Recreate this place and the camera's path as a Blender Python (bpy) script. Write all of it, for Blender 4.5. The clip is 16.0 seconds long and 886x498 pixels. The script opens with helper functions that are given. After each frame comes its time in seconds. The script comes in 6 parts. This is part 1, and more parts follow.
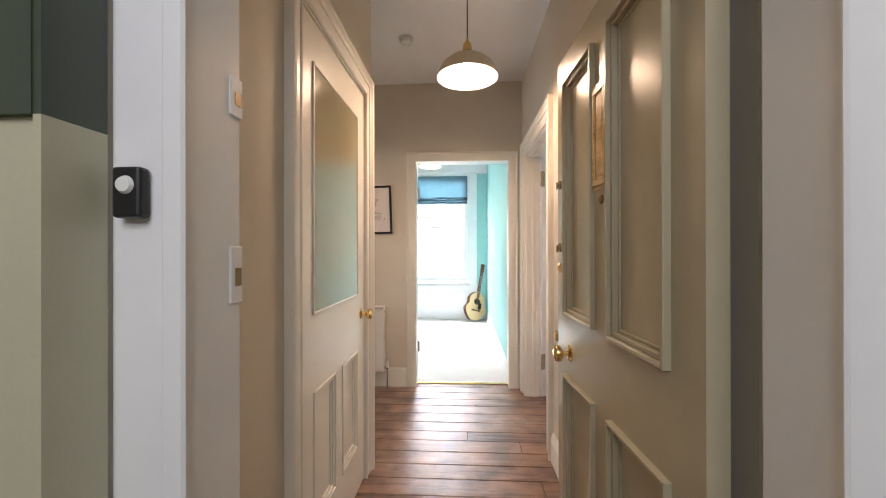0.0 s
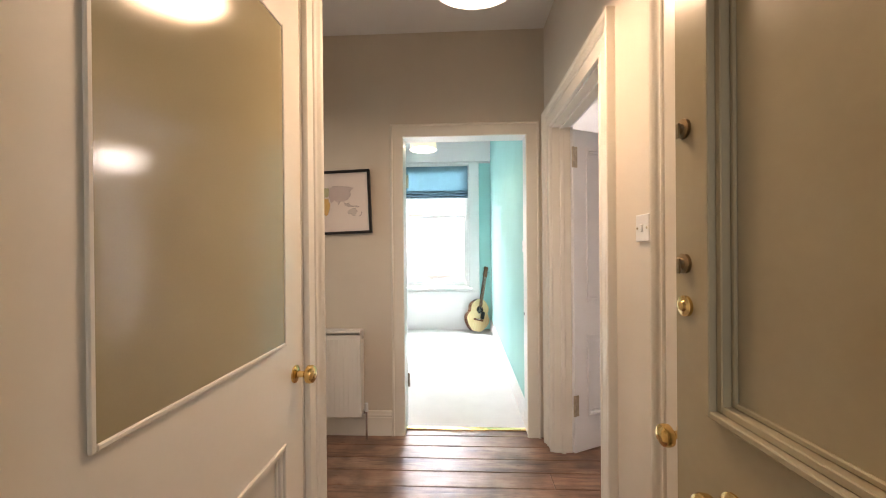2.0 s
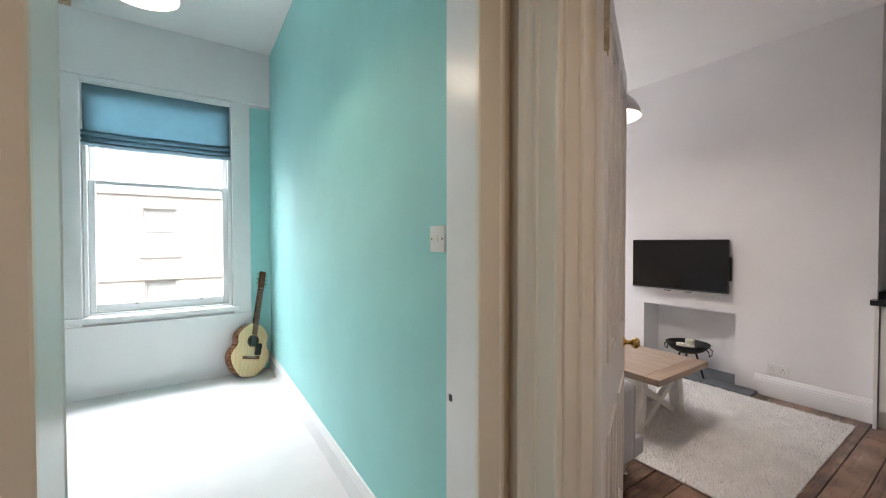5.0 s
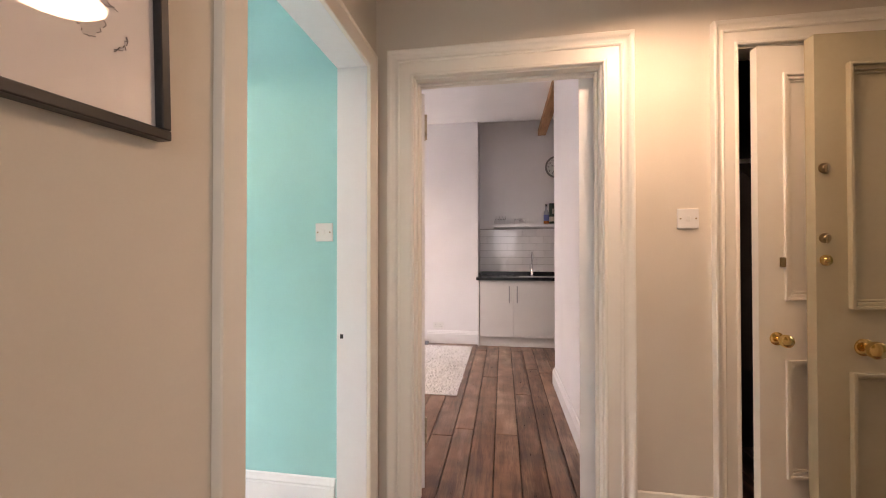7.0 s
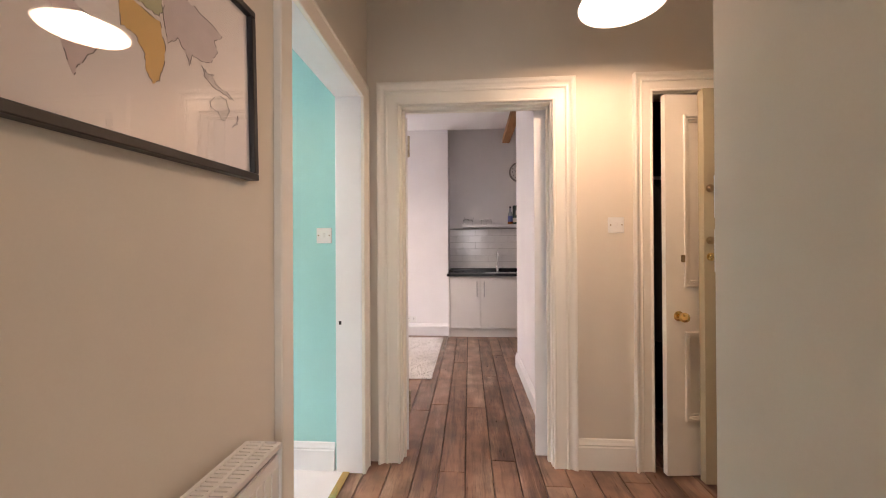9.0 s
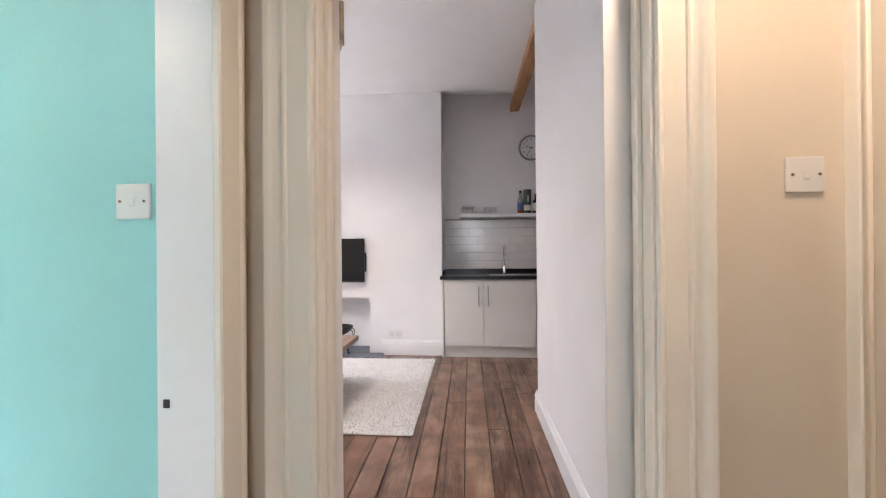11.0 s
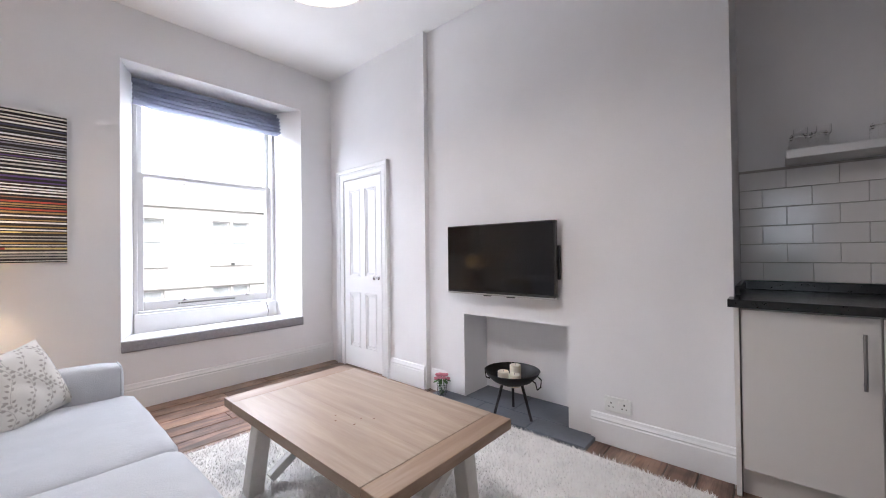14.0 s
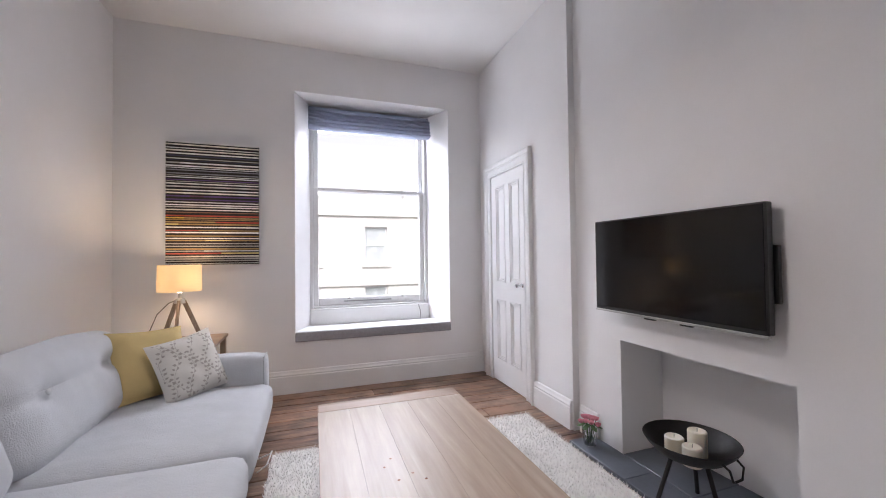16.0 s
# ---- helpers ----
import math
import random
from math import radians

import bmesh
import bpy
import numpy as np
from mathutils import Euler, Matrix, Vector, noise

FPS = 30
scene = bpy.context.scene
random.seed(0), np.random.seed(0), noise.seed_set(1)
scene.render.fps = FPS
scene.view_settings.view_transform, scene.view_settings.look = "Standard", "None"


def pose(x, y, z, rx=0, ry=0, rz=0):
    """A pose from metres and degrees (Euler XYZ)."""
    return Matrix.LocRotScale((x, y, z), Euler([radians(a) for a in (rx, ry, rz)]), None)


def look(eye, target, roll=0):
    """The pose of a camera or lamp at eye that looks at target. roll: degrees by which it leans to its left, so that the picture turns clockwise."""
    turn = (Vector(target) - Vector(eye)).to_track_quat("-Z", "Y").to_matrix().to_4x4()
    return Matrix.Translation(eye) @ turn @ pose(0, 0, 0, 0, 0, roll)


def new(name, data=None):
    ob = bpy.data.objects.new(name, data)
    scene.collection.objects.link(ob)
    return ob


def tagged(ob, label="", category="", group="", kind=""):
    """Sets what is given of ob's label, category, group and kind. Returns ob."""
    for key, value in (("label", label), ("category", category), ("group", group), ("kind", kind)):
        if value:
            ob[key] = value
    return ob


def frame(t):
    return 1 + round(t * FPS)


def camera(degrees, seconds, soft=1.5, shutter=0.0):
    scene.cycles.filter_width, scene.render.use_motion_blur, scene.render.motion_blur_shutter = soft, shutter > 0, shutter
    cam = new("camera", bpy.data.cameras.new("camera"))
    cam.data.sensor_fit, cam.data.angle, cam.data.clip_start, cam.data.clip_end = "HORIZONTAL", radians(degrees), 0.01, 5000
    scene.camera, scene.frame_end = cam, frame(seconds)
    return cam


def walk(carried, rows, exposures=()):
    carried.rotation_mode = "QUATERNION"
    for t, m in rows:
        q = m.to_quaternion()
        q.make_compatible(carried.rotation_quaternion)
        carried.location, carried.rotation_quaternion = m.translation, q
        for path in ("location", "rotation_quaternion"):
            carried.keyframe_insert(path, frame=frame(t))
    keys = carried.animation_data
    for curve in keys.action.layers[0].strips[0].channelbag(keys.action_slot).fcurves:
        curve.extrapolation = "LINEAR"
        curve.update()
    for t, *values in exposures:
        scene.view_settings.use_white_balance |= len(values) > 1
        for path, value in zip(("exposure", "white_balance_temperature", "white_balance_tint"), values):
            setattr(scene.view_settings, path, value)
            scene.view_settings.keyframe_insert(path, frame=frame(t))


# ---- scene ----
# camera and walk
cam = camera(99.1, 16.0, soft=1.0)
PATH = [
    (0, (0.326, 0.070, 1.264), (0.219, 2.067, 1.267), -0.1),
    (0.5, (0.318, 0.275, 1.279), (0.212, 2.272, 1.27), -0.1),
    (1, (0.303, 0.513, 1.284), (0.199, 2.510, 1.274), -0.3),
    (1.5, (0.294, 0.719, 1.3), (0.193, 2.716, 1.29), -0.4),
    (2, (0.291, 0.931, 1.306), (0.194, 2.929, 1.299), -0.5),
    (2.5, (0.278, 1.213, 1.303), (0.185, 3.211, 1.289), -0.3),
    (3, (0.263, 1.591, 1.301), (0.171, 3.589, 1.29), -0.3),
    (3.5, (0.269, 1.995, 1.295), (0.199, 3.994, 1.279), -0.2),
    (4, (0.252, 2.332, 1.276), (0.34, 4.330, 1.271), -0.5),
    (4.5, (0.200, 2.605, 1.280), (0.737, 4.532, 1.270), -0.3),
    (5, (0.090, 2.735, 1.303), (1.195, 4.402, 1.264), 0.0),
    (5.2, (0.030, 2.775, 1.292), (1.314, 4.308, 1.272), 0.0),
    (7.3, (-1.07, 2.937, 1.212), (0.917, 3.165, 1.228), 0.0),
    (7.5, (-1.155, 2.934, 1.217), (0.834, 3.138, 1.23), -0.0),
    (8, (-1.322, 2.942, 1.225), (0.671, 3.105, 1.236), -0.1),
    (8.2, (-1.364, 2.961, 1.232), (0.631, 3.099, 1.241), -0.2),
    (10.5, (-0.586, 2.955, 1.195), (1.409, 3.096, 1.202), -0.5),
    (11, (-0.111, 2.953, 1.188), (1.884, 3.091, 1.192), -0.5),
    (11.5, (0.327, 2.944, 1.176), (2.323, 3.079, 1.184), -0.5),
    (12, (0.759, 2.95, 1.157), (2.753, 3.104, 1.174), -0.5),
    (12.5, (1.136, 2.986, 1.147), (3.113, 3.29, 1.163), -0.7),
    (13, (1.431, 3.044, 1.148), (3.324, 3.688, 1.151), -0.7),
    (13.5, (1.658, 3.085, 1.123), (3.37, 4.12, 1.138), -0.7),
    (14, (1.84, 3.108, 1.127), (3.342, 4.428, 1.145), -0.7),
    (14.5, (1.971, 3.153, 1.123), (3.309, 4.639, 1.15), -0.6),
    (15, (2.129, 3.216, 1.13), (3.315, 4.826, 1.16), -0.6),
    (15.5, (2.316, 3.255, 1.14), (3.316, 4.986, 1.176), -0.6),
    (16, (2.509, 3.216, 1.135), (3.153, 5.109, 1.175), -0.7),
]
walk(cam, [(t, look(eye, target, roll)) for t, eye, target, roll in PATH],
     [(0.0, 1.6, 6800, 20), (1.5, 1.52, 7200, 20), (3.0, 1.4, 7000, 20), (3.9, 1.25, 7100, 17), (5.0, 0.7, 6750, 16), (7.5, 1.45, 7500, 30), (8.2, 1.45, 7500, 30), (10.5, 1.4, 6600, 20), (11.5, 1.5, 6400, 17), (12.5, 1.35, 6350, 16), (13.5, 1.06, 6200, 16), (14.5, 0.5, 6250, 17), (16.0, 0.3, 6350, 18)])

# ---- world and large lights ----
world = bpy.data.worlds.new("overcast_sky")
scene.world = world
world.use_nodes = True
wn = world.node_tree
sky = wn.nodes.new("ShaderNodeTexSky")
sky.sky_type = "NISHITA"
sky.sun_disc = False
sky.sun_elevation, sky.sun_rotation = radians(42), radians(200)
sky.dust_density, sky.air_density = 4.0, 1.0
wn.nodes["Background"].inputs["Strength"].default_value = 0.14
cloud = wn.nodes.new("ShaderNodeHueSaturation")
cloud.inputs["Saturation"].default_value, cloud.inputs["Value"].default_value = 0.12, 1.55
wn.links.new(sky.outputs[0], cloud.inputs["Color"])
wn.links.new(cloud.outputs[0], wn.nodes["Background"].inputs["Color"])

sun = new("sun", bpy.data.lights.new("sun", "SUN"))
sun.data.energy, sun.data.angle, sun.data.color = 0.8, radians(20), (1.0, 0.97, 0.92)
sun.matrix_world = look((0, -10, 20), (0, -10 + 20 / math.tan(radians(42)), 0))


def sky_lamp(name, x, y, z, tx, ty, tz, sx, sy, watts):
    lamp = new(name, bpy.data.lights.new(name, "AREA"))
    lamp.data.shape, lamp.data.size, lamp.data.size_y = "RECTANGLE", sx, sy
    lamp.data.energy, lamp.data.color = watts, (0.86, 0.93, 1.0)
    lamp.matrix_world = look((x, y, z), (tx, ty, tz))


def lamp_point(name, x, y, z, watts, color, radius):
    lamp = new(name, bpy.data.lights.new(name, "POINT"))
    lamp.data.energy, lamp.data.color, lamp.data.shadow_soft_size = watts, color, radius
    lamp.location = (x, y, z)



def lamp_disc(name, x, y, z, watts, color, size):
    """The lit mouth of a metal pendant shade, shining down."""
    lamp = new(name, bpy.data.lights.new(name, "AREA"))
    lamp.data.shape, lamp.data.size = "DISK", size
    lamp.data.energy, lamp.data.color = watts, color
    lamp.location = (x, y, z)


sky_lamp("sky_light_living", 3.03, 8.0, 3.35, 2.9, 6.3, 1.0, 2.2, 1.6, 255)
sky_lamp("sky_light_bedroom", -0.1, 8.1, 3.0, -0.1, 5.6, 1.0, 2.2, 1.2, 290)
# added fill lamp: no window is built here, it brightens box room and hall
sky_lamp("fill_light_box_room", -3.05, 2.85, 1.7, -1.2, 2.95, 1.3, 0.9, 1.2, 9.0)
sky_lamp("sky_light_stair", 0.3, -1.6, 2.6, 0.2, 0.7, 1.2, 1.6, 1.2, 13.5)
# added fill lamp below sill height, aimed up as light bounced off the street
sky_lamp("fill_light_street_bounce", 1.5, 10.2, -1.1, 1.5, 5.0, 2.4, 7.0, 1.2, 185)
WARM = (1.0, 0.70, 0.45)
lamp_disc("bulb_hall", 0.352, 2.30, 2.272, 4.0, WARM, 0.34)
lamp_disc("bulb_living", 2.56, 4.36, 2.172, 9, (1.0, 0.93, 0.86), 0.42)
lamp_point("bulb_bedroom", -0.071, 4.60, 2.33, 20, (1.0, 0.9, 0.75), 0.05)
lamp_point("bulb_table_lamp", 1.60, 6.37, 1.02, 9, (1.0, 0.74, 0.45), 0.05)

# ---- materials ----
def nodes_of(m):
    m.use_nodes = True
    return m.node_tree, m.node_tree.nodes["Principled BSDF"]


def paint(name, color, rough=0.6, vary=0.06, bump=0.12, scale=3.0, grain=140.0, metal=0.0, stretch=(1, 1, 1), per_object=0.0, coat=0.0, spec=0.5, depth=0.004):
    """A painted or plain surface: two scales of colour variation and a fine relief."""
    m = bpy.data.materials.new(name)
    nt, b = nodes_of(m)
    geo = nt.nodes.new("ShaderNodeTexCoord")
    mp = nt.nodes.new("ShaderNodeMapping")
    mp.inputs["Scale"].default_value = stretch
    nt.links.new(geo.outputs["Object"], mp.inputs["Vector"])
    big = nt.nodes.new("ShaderNodeTexNoise")
    big.inputs["Scale"].default_value, big.inputs["Detail"].default_value = scale, 5
    fine = nt.nodes.new("ShaderNodeTexNoise")
    fine.inputs["Scale"].default_value, fine.inputs["Detail"].default_value = grain, 3
    nt.links.new(mp.outputs[0], big.inputs["Vector"])
    nt.links.new(mp.outputs[0], fine.inputs["Vector"])
    add = nt.nodes.new("ShaderNodeMath")
    add.operation = "MULTIPLY_ADD"
    add.inputs[1].default_value = 0.35
    nt.links.new(fine.outputs[0], add.inputs[0])
    nt.links.new(big.outputs[0], add.inputs[2])
    src = add.outputs[0]
    if per_object:
        info = nt.nodes.new("ShaderNodeObjectInfo")
        ad2 = nt.nodes.new("ShaderNodeMath")
        ad2.operation = "MULTIPLY_ADD"
        ad2.inputs[1].default_value = per_object
        nt.links.new(info.outputs["Random"], ad2.inputs[0])
        nt.links.new(src, ad2.inputs[2])
        src = ad2.outputs[0]
    ramp = nt.nodes.new("ShaderNodeMapRange")
    ramp.inputs["From Min"].default_value, ramp.inputs["From Max"].default_value = 0.35, 1.0 + per_object
    ramp.inputs["To Min"].default_value, ramp.inputs["To Max"].default_value = 1 - vary, 1 + vary
    nt.links.new(src, ramp.inputs["Value"])
    mul = nt.nodes.new("ShaderNodeMix")
    mul.data_type, mul.blend_type = "RGBA", "MULTIPLY"
    mul.inputs[0].default_value = 1.0
    mul.inputs[6].default_value = (*color, 1)
    nt.links.new(ramp.outputs[0], mul.inputs[7])
    nt.links.new(mul.outputs[2], b.inputs["Base Color"])
    b.inputs["Roughness"].default_value, b.inputs["Metallic"].default_value = rough, metal
    b.inputs["Specular IOR Level"].default_value = spec
    b.inputs["Coat Weight"].default_value = coat
    bp = nt.nodes.new("ShaderNodeBump")
    bp.inputs["Strength"].default_value, bp.inputs["Distance"].default_value = bump, depth
    nt.links.new(src, bp.inputs["Height"])
    nt.links.new(bp.outputs[0], b.inputs["Normal"])
    return m


def wood(name, dark, mid, light, rough=0.45, along=(1.0, 14.0, 14.0), scale=2.2, bump=0.25, per_object=0.35, worn=None):
    """Grained wood: streaks along one axis, knots and, where worn is given, paler rubbed patches."""
    m = bpy.data.materials.new(name)
    nt, b = nodes_of(m)
    geo = nt.nodes.new("ShaderNodeTexCoord")
    info = nt.nodes.new("ShaderNodeObjectInfo")
    shift = nt.nodes.new("ShaderNodeVectorMath")
    shift.operation = "ADD"
    off = nt.nodes.new("ShaderNodeVectorMath")
    off.operation = "SCALE"
    off.inputs[0].default_value = (7.3, 3.1, 5.7)
    nt.links.new(info.outputs["Random"], off.inputs["Scale"])
    nt.links.new(geo.outputs["Object"], shift.inputs[0])
    nt.links.new(off.outputs[0], shift.inputs[1])
    mp = nt.nodes.new("ShaderNodeMapping")
    mp.inputs["Scale"].default_value = along
    nt.links.new(shift.outputs[0], mp.inputs["Vector"])
    n1 = nt.nodes.new("ShaderNodeTexNoise")
    n1.inputs["Scale"].default_value, n1.inputs["Detail"].default_value, n1.inputs["Distortion"].default_value = scale, 8, 0.8
    n2 = nt.nodes.new("ShaderNodeTexNoise")
    n2.inputs["Scale"].default_value, n2.inputs["Detail"].default_value = scale * 6, 6
    nt.links.new(mp.outputs[0], n1.inputs["Vector"])
    nt.links.new(mp.outputs[0], n2.inputs["Vector"])
    mix = nt.nodes.new("ShaderNodeMath")
    mix.operation = "MULTIPLY_ADD"
    mix.inputs[1].default_value = 0.45
    nt.links.new(n2.outputs[0], mix.inputs[0])
    nt.links.new(n1.outputs[0], mix.inputs[2])
    ob = nt.nodes.new("ShaderNodeMath")
    ob.operation = "MULTIPLY_ADD"
    ob.inputs[1].default_value = per_object
    nt.links.new(info.outputs["Random"], ob.inputs[0])
    nt.links.new(mix.outputs[0], ob.inputs[2])
    ramp = nt.nodes.new("ShaderNodeValToRGB")
    e = ramp.color_ramp.elements
    e[0].position, e[0].color = 0.45, (*dark, 1)
    e[1].position, e[1].color = 1.0 + per_object * 0.3 if per_object < 0 else 1.0, (*light, 1)
    k = e.new(0.72)
    k.color = (*mid, 1)
    nt.links.new(ob.outputs[0], ramp.inputs[0])
    col = ramp.outputs[0]
    if worn:
        big = nt.nodes.new("ShaderNodeTexNoise")
        big.inputs["Scale"].default_value, big.inputs["Detail"].default_value = 2.1, 8
        streak = nt.nodes.new("ShaderNodeMapping")
        streak.inputs["Scale"].default_value = tuple(1.0 + (a - 1.0) * 0.3 for a in along)
        nt.links.new(shift.outputs[0], streak.inputs["Vector"])
        nt.links.new(streak.outputs[0], big.inputs["Vector"])
        rr = nt.nodes.new("ShaderNodeMapRange")
        rr.inputs["From Min"].default_value, rr.inputs["From Max"].default_value = 0.50, 0.70
        rr.inputs["To Max"].default_value = 1.0
        nt.links.new(big.outputs[0], rr.inputs["Value"])
        mul = nt.nodes.new("ShaderNodeMath")
        mul.operation = "MULTIPLY"
        nt.links.new(rr.outputs[0], mul.inputs[0])
        nt.links.new(n2.outputs[0], mul.inputs[1])
        mx = nt.nodes.new("ShaderNodeMix")
        mx.data_type = "RGBA"
        nt.links.new(mul.outputs[0], mx.inputs[0])
        nt.links.new(col, mx.inputs[6])
        mx.inputs[7].default_value = (*worn, 1)
        blot = nt.nodes.new("ShaderNodeTexNoise")
        blot.inputs["Scale"].default_value, blot.inputs["Detail"].default_value = 6.0, 9
        nt.links.new(geo.outputs["Object"], blot.inputs["Vector"])
        tone = nt.nodes.new("ShaderNodeMapRange")
        tone.inputs["From Min"].default_value, tone.inputs["From Max"].default_value = 0.36, 0.66
        tone.inputs["To Min"].default_value, tone.inputs["To Max"].default_value = 0.62, 1.28
        nt.links.new(blot.outputs[0], tone.inputs["Value"])
        stain = nt.nodes.new("ShaderNodeMix")
        stain.data_type, stain.blend_type = "RGBA", "MULTIPLY"
        stain.inputs[0].default_value = 1.0
        nt.links.new(mx.outputs[2], stain.inputs[6])
        nt.links.new(tone.outputs[0], stain.inputs[7])
        col = stain.outputs[2]
    nt.links.new(col, b.inputs["Base Color"])
    rg = nt.nodes.new("ShaderNodeMapRange")
    rg.inputs["To Min"].default_value, rg.inputs["To Max"].default_value = rough - 0.1, rough + 0.15
    nt.links.new(n2.outputs[0], rg.inputs["Value"])
    nt.links.new(rg.outputs[0], b.inputs["Roughness"])
    bp = nt.nodes.new("ShaderNodeBump")
    bp.inputs["Strength"].default_value, bp.inputs["Distance"].default_value = bump, 0.003
    nt.links.new(mix.outputs[0], bp.inputs["Height"])
    nt.links.new(bp.outputs[0], b.inputs["Normal"])
    return m


def glass(name, tint=(1, 1, 1), rough=0.0, ior=1.45):
    m = bpy.data.materials.new(name)
    nt, b = nodes_of(m)
    b.inputs["Base Color"].default_value = (*tint, 1)
    b.inputs["Transmission Weight"].default_value = 1.0
    b.inputs["Roughness"].default_value, b.inputs["IOR"].default_value = rough, ior
    return m


def glow(name, color, strength):
    m = bpy.data.materials.new(name)
    nt, b = nodes_of(m)
    b.inputs["Base Color"].default_value = (0.8, 0.8, 0.8, 1)
    b.inputs["Emission Color"].default_value = (*color, 1)
    b.inputs["Emission Strength"].default_value = strength
    return m


HALL = paint("hall_wall_paint", (0.695, 0.632, 0.535), 0.7, 0.04, 0.10)
WHITE = paint("white_wall_paint", (0.84, 0.83, 0.835), 0.7, 0.03, 0.10)
CEIL = paint("ceiling_paint", (0.86, 0.85, 0.84), 0.8, 0.03, 0.10)
TURQ = paint("turquoise_wall_paint", (0.34, 0.70, 0.68), 0.65, 0.05, 0.10)
TRIM = paint("gloss_trim_paint", (0.80, 0.76, 0.675), 0.32, 0.03, 0.05, scale=5, grain=60)
TRIMW = paint("white_gloss_paint", (0.82, 0.82, 0.82), 0.30, 0.03, 0.05, scale=5, grain=60)
TAN = paint("front_door_paint", (0.43, 0.38, 0.26), 0.26, 0.06, 0.15, scale=4, grain=50)
GREEN = paint("stair_green_paint", (0.05, 0.065, 0.045), 0.35, 0.15, 0.15)
CREAM = paint("stair_cream_paint", (0.50, 0.48, 0.34), 0.35, 0.08, 0.15)
STONE = paint("stair_stone", (0.30, 0.29, 0.27), 0.8, 0.15, 0.3)
CARPET = paint("bedroom_carpet", (0.70, 0.69, 0.68), 0.95, 0.05, 0.9, scale=5, grain=420)
# near-black: shade painted into the cupboard interiors; also colours the subfloor
DARK = paint("unlit_dark", (0.06, 0.055, 0.05), 0.9, 0.2, 0.2)
BRASS = paint("brass", (0.72, 0.50, 0.20), 0.18, 0.10, 0.05, metal=1.0)
OLDBRASS = paint("tarnished_brass", (0.30, 0.22, 0.12), 0.40, 0.25, 0.15, metal=1.0)
CHROME = paint("chrome", (0.75, 0.75, 0.76), 0.12, 0.04, 0.03, metal=1.0)
STEEL = paint("brushed_steel", (0.55, 0.54, 0.52), 0.30, 0.08, 0.08, metal=1.0)
BLACK = paint("black_plastic", (0.015, 0.015, 0.016), 0.35, 0.2, 0.08)
PLASTIC = paint("white_plastic", (0.80, 0.80, 0.78), 0.30, 0.02, 0.03)
BOARDS = wood("floor_board_wood", (0.017, 0.009, 0.006), (0.105, 0.050, 0.031), (0.245, 0.136, 0.088), 0.30, along=(1.0, 11.0, 11.0), bump=0.45, worn=(0.46, 0.33, 0.24))
PANE = glass("window_glass")

# ---- mesh helpers ----
def mesh_of(name, bm, mats, smooth=False):
    me = bpy.data.meshes.new(name)
    bm.normal_update()
    bm.to_mesh(me)
    bm.free()
    for m in mats if isinstance(mats, (list, tuple)) else [mats]:
        me.materials.append(m)
    if smooth:
        me.polygons.foreach_set("use_smooth", [True] * len(me.polygons))
        me.set_sharp_from_angle(angle=radians(38))
    return me


def part(name, bm, mats, parent=None, label="", smooth=False, m=None):
    """Links a bmesh as one mesh object, under a thing or part if given."""
    ob = new(name, mesh_of(name, bm, mats, smooth))
    if parent:
        ob.parent = parent
    if m is not None:
        ob.matrix_basis = m
    return tagged(ob, label)


def thing(name, label, category, m=None, group="", kind=""):
    ob = new(name)
    ob.empty_display_size = 0.1
    if m is not None:
        ob.matrix_basis = m
    return tagged(ob, label, category, group, kind)


def box(bm, x0, x1, y0, y1, z0, z1, bevel=0.0, seg=1, m=None, mat=0):
    r = bmesh.ops.create_cube(bm, size=1)
    vs = r["verts"]
    for v in vs:
        v.co = Vector(((x0 + x1) / 2 + v.co.x * (x1 - x0), (y0 + y1) / 2 + v.co.y * (y1 - y0), (z0 + z1) / 2 + v.co.z * (z1 - z0)))
    fs = {f for v in vs for f in v.link_faces}
    for f in fs:
        f.material_index = mat
    if bevel:
        es = list({e for v in vs for e in v.link_edges})
        out = bmesh.ops.bevel(bm, geom=es, offset=bevel, segments=seg, affect="EDGES", profile=0.5)
        vs = list({v for f in out["faces"] for v in f.verts} | {v for v in vs if v.is_valid})
        for f in out["faces"]:
            f.material_index = mat
    if m is not None:
        for v in vs:
            v.co = m @ v.co
    return bm


def boxes(*items, bevel=0.0, seg=1):
    bm = bmesh.new()
    for it in items:
        box(bm, *it[:6], bevel=bevel, seg=seg)
    return bm


def cyl(bm, p0, p1, r0, r1=None, n=16, caps=True):
    r1 = r0 if r1 is None else r1
    p0, p1 = Vector(p0), Vector(p1)
    d = p1 - p0
    m = Matrix.Translation((p0 + p1) / 2) @ d.to_track_quat("Z", "Y").to_matrix().to_4x4()
    bmesh.ops.create_cone(bm, cap_ends=caps, segments=n, radius1=r0, radius2=r1, depth=d.length, matrix=m)
    return bm


def lathe(bm, rows, n=32, m=None):
    """Rows of (radius, height) turned about z."""
    rings = []
    for r, z in rows:
        if r < 1e-5:
            rings.append([bm.verts.new((0, 0, z))])
        else:
            rings.append([bm.verts.new((r * math.cos(2 * math.pi * k / n), r * math.sin(2 * math.pi * k / n), z)) for k in range(n)])
    for a, b in zip(rings, rings[1:]):
        for k in range(n):
            j = (k + 1) % n
            if len(a) == 1 and len(b) == 1:
                continue
            if len(a) == 1:
                bm.faces.new((a[0], b[j], b[k]))
            elif len(b) == 1:
                bm.faces.new((a[k], a[j], b[0]))
            else:
                bm.faces.new((a[k], a[j], b[j], b[k]))
    bmesh.ops.recalc_face_normals(bm, faces=bm.faces)
    if m is not None:
        bm.transform(m)
    return bm


